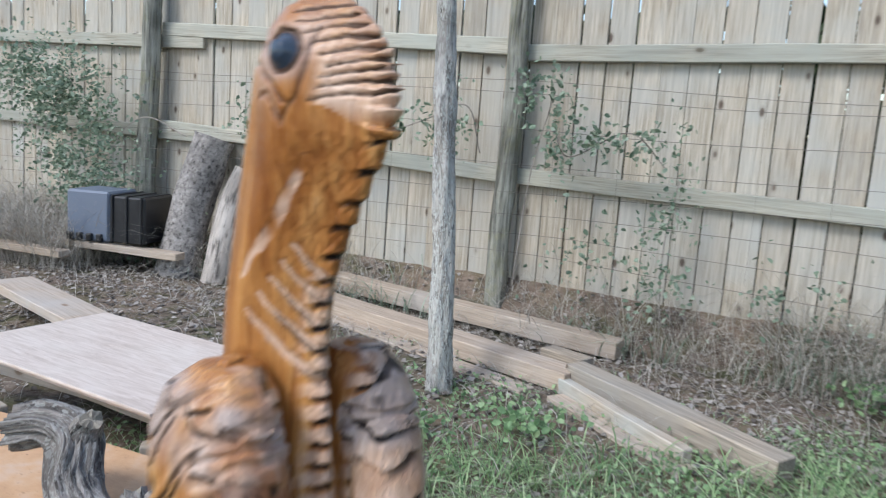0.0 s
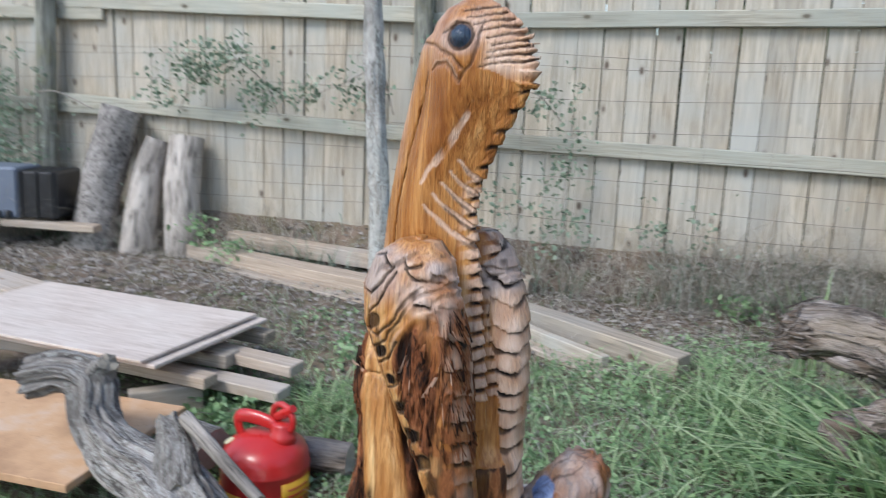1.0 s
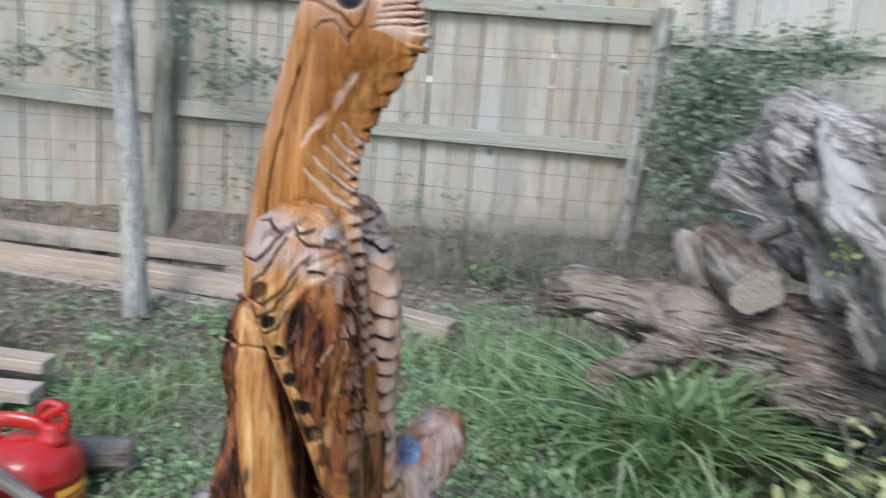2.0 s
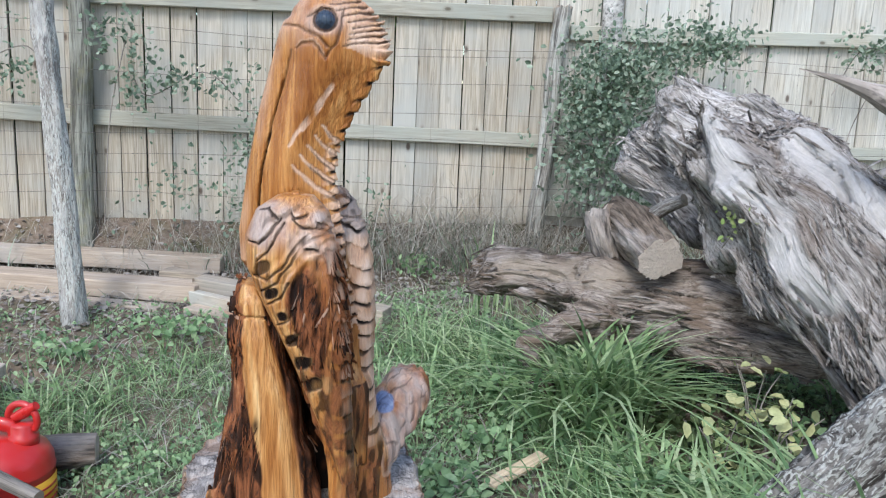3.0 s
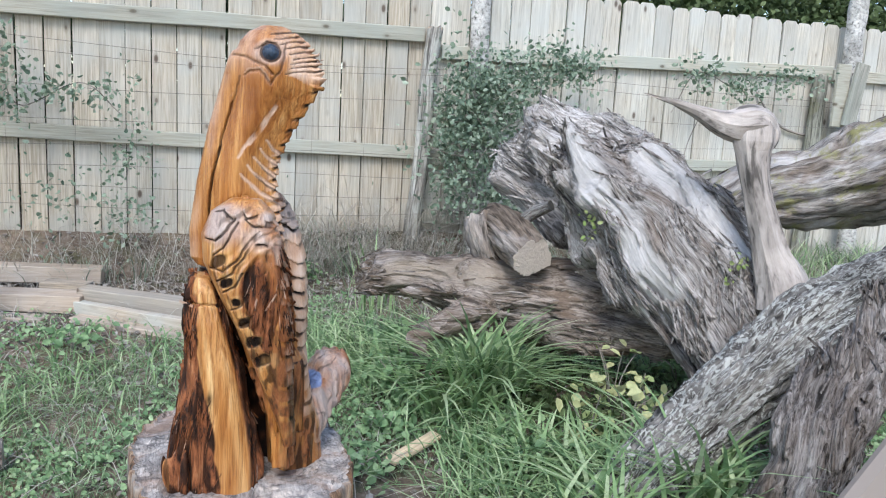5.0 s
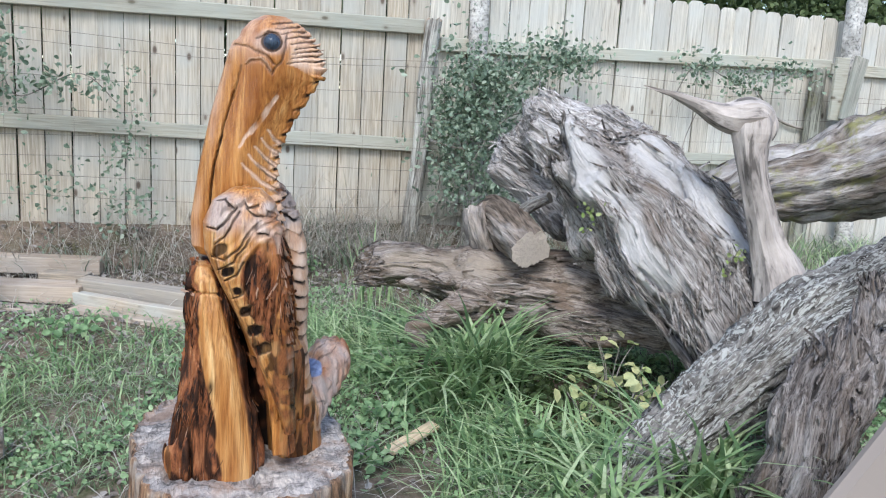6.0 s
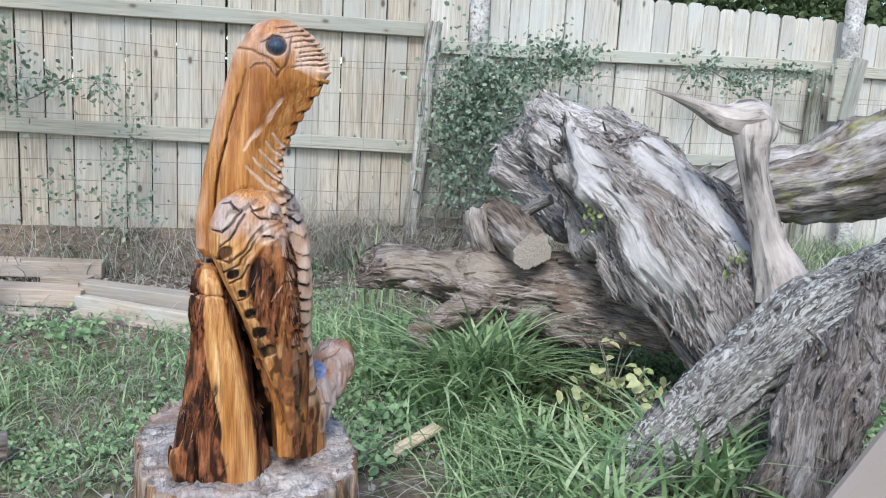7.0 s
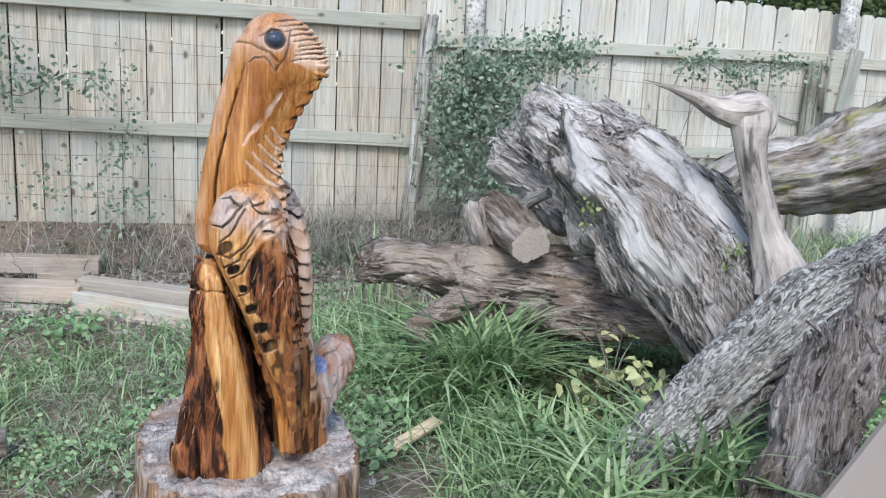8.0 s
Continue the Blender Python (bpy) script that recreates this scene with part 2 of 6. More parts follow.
m_picket = board_wood("picket_wood", (0.56, 0.505, 0.42), (0.39, 0.338, 0.265), (0.11, 0.08, 0.06), (0.515, 0.51, 0.47), "z", 0.85, 0.5)
m_picket_pale = board_wood("pale_picket_wood", (0.63, 0.60, 0.535), (0.47, 0.435, 0.37), (0.13, 0.10, 0.08), (0.62, 0.625, 0.59), "z", 0.85, 0.55)
m_rail = board_wood("rail_wood", (0.52, 0.49, 0.41), (0.36, 0.335, 0.27), (0.12, 0.10, 0.07), (0.46, 0.475, 0.42), "x", 0.85, 0.7)
m_post = board_wood("post_wood", (0.42, 0.41, 0.36), (0.20, 0.195, 0.17), (0.09, 0.075, 0.06), (0.34, 0.36, 0.32), "z", 0.9, 0.7)
m_lumber = board_wood("lumber", (0.51, 0.42, 0.34), (0.39, 0.315, 0.25), (0.26, 0.18, 0.12), (0.55, 0.50, 0.455), "x", 0.75, 0.35, 0.85)
m_oldlumber = board_wood("old_lumber", (0.50, 0.42, 0.33), (0.29, 0.24, 0.19), (0.12, 0.085, 0.06), (0.38, 0.35, 0.31), "x", 0.85, 0.6)
m_paintboard = board_wood("washed_board", (0.50, 0.435, 0.36), (0.36, 0.30, 0.235), (0.22, 0.16, 0.11), (0.50, 0.51, 0.475), "x", 0.8, 0.6, 0.85)


def plywood():
    k = Mat("plywood", rough=0.7, spec=0.3)
    grain = k.noise(k.coords((3.0, 26, 26)), 2.0, 5, 0.6, 1.2)
    col = k.ramp(grain, (0.3, (0.50, 0.41, 0.345)), (0.55, (0.63, 0.54, 0.475)), (0.8, (0.71, 0.63, 0.57)))
    smear = k.noise(k.coords((0.8, 5.0, 3)), 2.2, 4, 0.6, 1.0)
    col = k.mix(k.ramp(smear, (0.52, 0.0), (0.74, 0.42)), col, (0.38, 0.30, 0.25))
    pale = k.noise(k.coords((2, 2, 2)), 1.3, 3)
    col = k.mix(k.ramp(pale, (0.5, 0.0), (0.75, 0.5)), col, (0.68, 0.62, 0.55))
    k.bump(grain, 0.15, 0.002)
    return k.done(col)


def sheet_wood():
    k = Mat("sawdust_sheet", rough=0.9, spec=0.15)
    base = k.noise(k.coords((1.5, 1.5, 1.5)), 2.2, 5, 0.65)
    col = k.ramp(base, (0.25, (0.36, 0.21, 0.12)), (0.5, (0.58, 0.36, 0.21)), (0.75, (0.66, 0.47, 0.33)))
    fleck = k.noise(k.coords((14, 40, 10)), 3.0, 3, 0.6)
    col = k.mix(k.ramp(fleck, (0.64, 0.0), (0.74, 0.7)), col, (0.24, 0.13, 0.07))
    pale = k.noise(k.coords((3, 3, 3)), 1.1, 4, 0.6)
    col = k.mix(k.ramp(pale, (0.55, 0.0), (0.7, 0.5)), col, (0.55, 0.48, 0.42))
    k.bump(fleck, 0.3, 0.004)
    return k.done(col)


def grain_wood(name, stops, scale=(26, 26, 3.0), rough=0.85, cut=(0.4, 0.33, 0.26), lichen=0.0, moss=0.0, bump=0.6, warm=0.0, spec=0.2, cracks=0.0, silver=0.0):
    """Dead wood or bark: fibres run along the log; the sawn ends have rings of another colour."""
    k = Mat(name, rough=rough, spec=spec)
    v = k.coords(scale, "grain", True)
    grain = k.noise(v, 1.0, 7, 0.68, 0.25)
    col = k.ramp(grain, *stops)
    fine = k.noise(k.coords(tuple(c * 3.4 for c in scale[:2]) + (scale[2] * 1.6,), "grain", True), 1.0, 4, 0.6, 0.4)
    col = k.mix(1.0, col, k.ramp(fine, (0.33, 0.28), (0.47, 0.92), (0.72, 1.3)), "MULTIPLY")
    if silver:
        w = k.noise(k.coords((6, 6, 2), "grain"), 1.0, 5, 0.65, 0.6)
        col = k.mix(k.ramp(w, (0.5, 0.0), (0.66, silver)), col, k.mix(fine, (0.40, 0.375, 0.36), (0.78, 0.755, 0.735)))
    if warm:
        w = k.noise(k.coords((7, 7, 3), "grain"), 1.3, 5, 0.65, 0.5)
        col = k.mix(k.ramp(w, (0.48, 0.0), (0.62, warm)), col, k.mix(fine, (0.085, 0.06, 0.045), (0.27, 0.20, 0.15)))
    if cracks:
        w = k.noise(k.coords((scale[0] * 0.55, scale[1] * 0.55, scale[2] * 0.5), "grain"), 1.0, 5, 0.65, 0.3)
        col = k.mix(k.ramp(w, (0.36, cracks), (0.445, 0.0)), col, (0.022, 0.018, 0.015))
    if lichen:
        spot = k.noise(k.coords((210, 210, 46), "grain"), 1.0, 4, 0.6, 0.8)
        area = k.noise(k.coords((9, 9, 5), "grain"), 1.0, 3, 0.6)
        fac = k.node("ShaderNodeMath", {0: k.ramp(spot, (0.51, 0.0), (0.555, 1.0)), 1: k.ramp(area, (0.30, 0.0), (0.44, lichen))}, operation="MULTIPLY").outputs[0]
        col = k.mix(fac, col, (0.56, 0.57, 0.53))
    if moss:
        area = k.noise(k.coords((9, 9, 5), "grain"), 1.0, 5, 0.7)
        col = k.mix(k.ramp(area, (0.53, 0.0), (0.61, moss)), col, (0.26, 0.25, 0.10))
    age = k.noise(k.coords((3.2, 3.2, 2.2), "grain"), 1.0, 4, 0.6)
    col = k.mix(1.0, col, k.ramp(age, (0.35, 0.55), (0.5, 0.95), (0.65, 1.08)), "MULTIPLY")
    ring = k.noise(k.coords((60, 60, 60), "grain"), 1.0, 3, 0.6)
    col = k.mix(k.attr("end"), col, k.mix(ring, tuple(c * 0.65 for c in cut), cut))
    high = k.mix(0.4, grain, fine)
    k.bump(high, bump, 0.020)
    return k.done(col)


m_drift = grain_wood("driftwood", ((0.28, (0.10, 0.085, 0.076)), (0.43, (0.31, 0.275, 0.255)), (0.56, (0.47, 0.435, 0.41)), (0.75, (0.64, 0.61, 0.585))), (66, 66, 7.0), warm=0.55, cracks=0.8, silver=0.75, bump=1.0, cut=(0.80, 0.77, 0.75))
m_snag = grain_wood("bleached_root", ((0.28, (0.20, 0.172, 0.158)), (0.42, (0.41, 0.375, 0.352)), (0.55, (0.58, 0.545, 0.52)), (0.75, (0.72, 0.69, 0.67))), (54, 54, 7.0), warm=0.25, cracks=0.6, silver=0.5, bump=1.0)
m_rotten = grain_wood("rotten_log", ((0.28, (0.08, 0.062, 0.051)), (0.46, (0.245, 0.20, 0.168)), (0.64, (0.42, 0.365, 0.32)), (0.8, (0.55, 0.51, 0.47))), (50, 50, 9.0), warm=0.95, cracks=0.7, silver=0.25, bump=0.9)
m_barklog = grain_wood("brown_bark", ((0.3, (0.07, 0.052, 0.04)), (0.5, (0.21, 0.165, 0.13)), (0.75, (0.36, 0.30, 0.25))), (30, 30, 7), cut=(0.66, 0.56, 0.485), bump=1.0, cracks=0.7, silver=0.35)
m_greybark = grain_wood("grey_bark", ((0.3, (0.03, 0.028, 0.026)), (0.47, (0.16, 0.148, 0.135)), (0.6, (0.30, 0.285, 0.265)), (0.75, (0.46, 0.45, 0.42))), (58, 58, 9), lichen=0.72, cut=(0.40, 0.34, 0.27), bump=1.0, cracks=0.9)
m_mosslog = grain_wood("mossy_log", ((0.30, (0.05, 0.042, 0.036)), (0.46, (0.24, 0.21, 0.185)), (0.58, (0.40, 0.365, 0.335)), (0.75, (0.60, 0.565, 0.53))), (40, 40, 6), moss=0.75, warm=0.6, cracks=0.85, silver=0.7, bump=1.0)
m_crane = grain_wood("carved_pale_wood", ((0.25, (0.34, 0.292, 0.258)), (0.5, (0.46, 0.405, 0.365)), (0.8, (0.58, 0.525, 0.48))), (12, 12, 4), warm=0.10, bump=0.25, rough=0.7)
m_slab = grain_wood("smooth_slab_wood", ((0.25, (0.29, 0.24, 0.205)), (0.5, (0.40, 0.343, 0.302)), (0.8, (0.48, 0.425, 0.38))), (10, 10, 2), warm=0.10, bump=0.25, rough=0.7)
m_oldpost = grain_wood("old_post_wood", ((0.3, (0.20, 0.19, 0.165)), (0.48, (0.44, 0.435, 0.39)), (0.7, (0.66, 0.655, 0.61))), (40, 40, 3), silver=0.5, cracks=0.7, warm=0.4, bump=0.9)
m_darkpost = grain_wood("shaded_post_wood", ((0.3, (0.14, 0.14, 0.115)), (0.48, (0.29, 0.29, 0.245)), (0.7, (0.42, 0.425, 0.375))), (40, 40, 3), cracks=0.6, bump=0.8, moss=0.3)
m_gnarl = grain_wood("gnarled_wood", ((0.32, (0.05, 0.041, 0.036)), (0.45, (0.19, 0.162, 0.146)), (0.58, (0.34, 0.305, 0.282)), (0.76, (0.54, 0.505, 0.48))), (70, 70, 9), warm=0.5, cracks=0.9, silver=0.4, bump=1.0)
m_trunk = grain_wood("young_tree_bark", ((0.3, (0.25, 0.235, 0.21)), (0.5, (0.44, 0.42, 0.385)), (0.75, (0.60, 0.58, 0.545))), (40, 40, 14), lichen=1.0, bump=0.8, cracks=0.6, silver=0.8, warm=0.35)
m_birch = grain_wood("pale_bark", ((0.3, (0.20, 0.18, 0.16)), (0.45, (0.50, 0.48, 0.45)), (0.75, (0.72, 0.70, 0.67))), (14, 14, 30), bump=0.5, lichen=0.5)
m_cutlog = grain_wood("round_log_bark", ((0.3, (0.20, 0.185, 0.17)), (0.5, (0.33, 0.305, 0.285)), (0.75, (0.46, 0.43, 0.40))), (14, 14, 22), cut=(0.45, 0.38, 0.32), bump=0.6)
m_palelog = grain_wood("peeled_log", ((0.3, (0.36, 0.32, 0.28)), (0.5, (0.49, 0.44, 0.395)), (0.75, (0.58, 0.535, 0.49))), (14, 14, 4), cut=(0.5, 0.43, 0.36), bump=0.4)
m_branch = grain_wood("grey_branch", ((0.28, (0.07, 0.06, 0.052)), (0.5, (0.25, 0.225, 0.205)), (0.75, (0.43, 0.40, 0.375))), (55, 55, 4), lichen=0.4, cut=(0.40, 0.36, 0.30), bump=0.9, cracks=0.8, silver=0.5)
m_stick = grain_wood("smooth_stick", ((0.3, (0.24, 0.21, 0.18)), (0.6, (0.40, 0.36, 0.32)), (0.85, (0.5, 0.46, 0.42))), (40, 40, 5), bump=0.3)
m_chip = board_wood("split_chip", (0.74, 0.60, 0.43), (0.60, 0.46, 0.31), (0.3, 0.2, 0.12), (0.55, 0.47, 0.38), "x", 0.8, 0.2)


def stump_wood():
    """Split bark and pale wood on the side; a hacked, weathered grey top with bluish stain and warm bruises."""
    k = Mat("stump_wood", rough=0.6, spec=0.35)
    grain = k.noise(k.coords((60, 60, 7.0), "grain"), 1.0, 8, 0.75, 0.4)
    side = k.ramp(grain, (0.36, (0.022, 0.017, 0.014)), (0.45, (0.15, 0.085, 0.05)), (0.53, (0.33, 0.19, 0.11)), (0.60, (0.52, 0.37, 0.24)), (0.72, (0.70, 0.58, 0.43)))
    worn = k.noise(k.coords((11, 11, 5), "grain"), 1.0, 4, 0.6)
    side = k.mix(k.ramp(worn, (0.50, 0.0), (0.60, 0.8)), side, k.mix(grain, (0.26, 0.23, 0.205), (0.60, 0.565, 0.52)))
    side = k.mix(k.ramp(worn, (0.34, 0.7), (0.42, 0.0)), side, k.mix(grain, (0.20, 0.065, 0.025), (0.42, 0.19, 0.085)))
    top = k.noise(k.coords((20, 20, 20)), 1.0, 7, 0.72, 1.4)
    saw = k.noise(k.coords((150, 30, 40)), 1.0, 5, 0.7, 0.8)
    tcol = k.ramp(top, (0.34, (0.12, 0.108, 0.102)), (0.43, (0.33, 0.305, 0.29)), (0.50, (0.49, 0.455, 0.43)), (0.58, (0.63, 0.585, 0.545)), (0.72, (0.80, 0.75, 0.70)))
    tcol = k.mix(1.0, tcol, k.ramp(saw, (0.3, 0.5), (0.5, 0.95), (0.7, 1.2)), "MULTIPLY")
    bruise = k.noise(k.coords((8, 8, 8)), 1.0, 5, 0.65, 0.6)
    tcol = k.mix(k.ramp(bruise, (0.50, 0.0), (0.64, 0.7)), tcol, (0.42, 0.28, 0.20))
    cell = k.node("ShaderNodeTexVoronoi", {"Vector": k.coords((15, 21, 15)), "Scale": 1.0}).outputs["Color"]
    tcol = k.mix(1.0, tcol, k.ramp(cell, (0.2, (0.72, 0.70, 0.69)), (0.5, (0.98, 0.97, 0.98)), (0.8, (1.12, 1.08, 1.04))), "MULTIPLY")
    crack = k.noise(k.coords((9, 14, 9)), 1.0, 4, 0.6, 1.0)
    line = k.node("ShaderNodeMath", {0: crack, 1: 0.5}, operation="SUBTRACT").outputs[0]
    line = k.node("ShaderNodeMath", {0: line}, operation="ABSOLUTE").outputs[0]
    tcol = k.mix(k.ramp(line, (0.0, 0.8), (0.012, 0.0)), tcol, (0.035, 0.03, 0.028))
    k.bump(k.mix(k.attr("end"), grain, k.mix(0.5, top, saw)), 0.9, 0.012)
    return k.done(k.mix(k.attr("end"), side, tcol))


def statue_wood():
    """Oiled carving: orange heartwood, yellow sapwood, bark left in places, burnt feather edges, shade-black gaps, a
    little blue paint.
    """
    k = Mat("oiled_carved_wood", rough=0.36, spec=0.35, coat=0.14)
    k.set("Coat Roughness", 0.18)
    grain = k.noise(k.coords((48, 48, 5), "", False), 1.0, 6, 0.6, 0.5)
    fine = k.noise(k.coords((210, 210, 11), "", False), 1.0, 3, 0.65)
    body = k.ramp(grain, (0.28, (0.23, 0.076, 0.017)), (0.46, (0.41, 0.163, 0.040)), (0.62, (0.56, 0.27, 0.085)), (0.78, (0.68, 0.41, 0.19)))
    body = k.mix(k.ramp(fine, (0.34, 0.65), (0.56, 0.0)), body, (0.20, 0.058, 0.013))
    patch = k.noise(k.coords((9, 9, 4), "", False), 1.0, 3)
    body = k.mix(k.ramp(patch, (0.48, 0.0), (0.72, 0.45)), body, (0.36, 0.118, 0.028))
    sap = k.ramp(grain, (0.3, (0.41, 0.165, 0.050)), (0.46, (0.58, 0.29, 0.098)), (0.62, (0.73, 0.455, 0.20)), (0.78, (0.83, 0.635, 0.38)))
    sap = k.mix(1.0, sap, k.ramp(fine, (0.32, 0.55), (0.5, 0.95), (0.7, 1.08)), "MULTIPLY")
    col = k.mix(k.attr("sap"), body, sap)
    bk = k.noise(k.coords((46, 46, 12), "", False), 1.0, 7, 0.76, 0.8)
    barkc = k.ramp(bk, (0.35, (0.010, 0.008, 0.007)), (0.41, (0.050, 0.026, 0.018)), (0.46, (0.155, 0.054, 0.024)), (0.54, (0.28, 0.100, 0.042)), (0.64, (0.41, 0.178, 0.080)), (0.76, (0.52, 0.34, 0.22)))
    col = k.mix(k.attr("bark"), col, barkc)
    col = k.mix(k.attr("pale"), col, k.mix(fine, (0.56, 0.32, 0.20), (0.86, 0.69, 0.56)))
    col = k.mix(k.attr("blue"), col, k.ramp(bk, (0.3, (0.07, 0.08, 0.13)), (0.5, (0.17, 0.23, 0.40)), (0.75, (0.36, 0.42, 0.56))))
    col = k.mix(k.attr("lid"), col, k.mix(fine, (0.27, 0.215, 0.195), (0.62, 0.535, 0.495)))
    col = k.mix(k.attr("char_shade"), col, (0.011, 0.007, 0.006))
    col = k.mix(k.attr("eye"), col, (0.035, 0.055, 0.085))
    k.set("Roughness", k.mix(k.attr("eye"), k.mix(k.attr("bark"), k.ramp(fine, (0.3, 0.27), (0.7, 0.42)), (0.45, 0.45, 0.45)), (0.08, 0.08, 0.08)))
    dull = k.node("ShaderNodeMath", {0: k.attr("char_shade"), 1: k.attr("bark")}, operation="MAXIMUM").outputs[0]
    k.set("Coat Weight", k.ramp(dull, (0.2, 0.14), (0.9, 0.02)))
    k.set("Specular IOR Level", k.ramp(dull, (0.2, 0.35), (0.9, 0.14)))
    k.bump(k.mix(k.attr("bark"), k.mix(0.5, grain, fine), bk), 0.7, 0.011)
    return k.done(col)


def ground_soil():
    k = Mat("yard_soil", rough=0.95, spec=0.1)
    a = k.noise(k.coords((1, 1, 1), "", False), 1.4, 6, 0.65)
    b = k.noise(k.coords((1, 1, 1), "", False), 30.0, 5, 0.7)
    col = k.ramp(b, (0.3, (0.055, 0.044, 0.036)), (0.5, (0.165, 0.132, 0.106)), (0.68, (0.30, 0.255, 0.215)), (0.85, (0.44, 0.40, 0.35)))
    green = k.noise(k.coords((1, 1, 1), "", False), 8.0, 4, 0.6)
    col = k.mix(k.ramp(green, (0.45, 0.0), (0.65, 0.6)), col, (0.060, 0.085, 0.028))
    col = k.mix(k.ramp(a, (0.42, 0.0), (0.66, 0.55)), col, (0.30, 0.215, 0.155))
    k.bump(b, 0.8, 0.02)
    return k.done(col)


def leaf_green(name, a, b, c, rough=0.55, back=0.25):
    k = Mat(name, rough=rough, spec=0.3)
    k.set("Subsurface Weight", 0.0)
    tone = k.ramp(k.island(), (0.0, a), (0.5, b), (1.0, c))
    vein = k.noise(k.coords((1, 1, 1), "", False), 60.0, 2)
    col = k.mix(k.ramp(vein, (0.3, 0.35), (0.6, 0.0)), tone, tuple(q * 0.5 for q in a))
    k.set("Base Color", col)
    thin = k.node("ShaderNodeBsdfTranslucent", {"Color": col}).outputs[0]
    both = k.node("ShaderNodeMixShader", {0: back, 1: k.b.outputs[0], 2: thin}).outputs[0]
    k.t.links.new(both, k.t.nodes["Material Output"].inputs["Surface"])
    return k.m


def plain(name, col, rough=0.5, metal=0.0, wear=0.25, scale=14.0, coat=0.0, spec=0.5):
    k = Mat(name, rough=rough, metal=metal, coat=coat, spec=spec)
    n = k.noise(k.coords((1, 1, 1)), scale, 5, 0.6)
    col2 = k.mix(k.ramp(n, (0.4, 0.0), (0.75, wear)), col, tuple(0.5 * c + 0.12 for c in col))
    k.set("Roughness", k.ramp(n, (0.3, rough * 0.8), (0.7, min(1.0, rough * 1.3))))
    k.bump(n, 0.08, 0.002)
    return k.done(col2)


m_ply, m_sheet, m_stump, m_statue, m_soil = plywood(), sheet_wood(), stump_wood(), statue_wood(), ground_soil()
m_grass = leaf_green("grass_green", (0.13, 0.21, 0.105), (0.28, 0.40, 0.215), (0.50, 0.59, 0.38), 0.5, 0.35)
m_tall = leaf_green("tall_grass_green", (0.13, 0.23, 0.105), (0.32, 0.47, 0.22), (0.60, 0.70, 0.43), 0.4, 0.35)
m_clover = leaf_green("clover_green", (0.14, 0.25, 0.12), (0.30, 0.46, 0.23), (0.47, 0.61, 0.35), 0.5, 0.35)
m_ivy = leaf_green("vine_green", (0.13, 0.19, 0.13), (0.27, 0.36, 0.26), (0.48, 0.56, 0.44), 0.5, 0.35)
m_straw = leaf_green("dead_grass", (0.34, 0.31, 0.265), (0.49, 0.455, 0.395), (0.65, 0.61, 0.54), 0.8)
m_litter = leaf_green("leaf_litter", (0.08, 0.07, 0.06), (0.21, 0.18, 0.155), (0.47, 0.435, 0.40), 0.85, 0.05)
m_yellow = leaf_green("yellow_leaf", (0.50, 0.53, 0.24), (0.66, 0.66, 0.36), (0.34, 0.44, 0.18))
# kept near-black so that the gaps between the fence boards look shaded
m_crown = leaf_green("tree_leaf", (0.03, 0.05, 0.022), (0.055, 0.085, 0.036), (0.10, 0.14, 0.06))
m_hedge = leaf_green("hedge_leaf", (0.06, 0.095, 0.04), (0.11, 0.16, 0.065), (0.19, 0.25, 0.11))
m_red = plain("red_paint", (0.52, 0.02, 0.018), 0.32, 0.0, 0.2, 9.0, 0.3)
m_yel = plain("yellow_sticker", (0.72, 0.38, 0.02), 0.5)
m_cap = plain("cream_label", (0.70, 0.66, 0.42), 0.6)
m_black = plain("black_plastic", (0.012, 0.013, 0.016), 0.38, 0, 0.12)
m_greyp = plain("grey_plastic", (0.14, 0.17, 0.225), 0.45, 0, 0.3)
m_wire = plain("rusty_wire", (0.20, 0.18, 0.16), 0.7, 0.4)
m_dark = plain("dark_rubber", (0.02, 0.018, 0.018), 0.8)

# ---- the ground ----
def axis(lo, hi, fine, far):
    """Even steps between lo and hi, then ever longer ones out to far."""
    inner = np.arange(lo, hi + 1e-6, fine)
    out, d = [], fine
    v = hi
    while v < far:
        d *= 1.35
        v += d
        out.append(v)
    left, d, v = [], fine, lo
    while v > -far:
        d *= 1.35
        v -= d
        left.append(v)
    return np.concatenate([left[::-1], inner, out])


gx_, gy_ = axis(-5.0, 5.5, 0.045, 900), axis(-1.0, 4.4, 0.045, 900)
GX, GY = np.meshgrid(gx_, gy_, indexing="ij")
GZ = ground_z(GX, GY)
P = np.stack([GX, GY, GZ], -1).reshape(-1, 3)
ni, nj = GX.shape
I, J = np.meshgrid(np.arange(ni - 1), np.arange(nj - 1), indexing="ij")
A = (I * nj + J).ravel()
ground = part("ground", (P, np.stack([A, A + nj, A + nj + 1, A + 1], 1), {}), m_soil)
tagged(ground, "bare brown soil with leaf litter and patchy green weeds", "ground", kind="structure")

# ---- the board fence ----
FY, PITCH = 4.2, 0.1425
fence = thing("fence", pose(0, FY, 0), "weathered wooden privacy fence with dog-eared pickets", "fence", kind="structure")


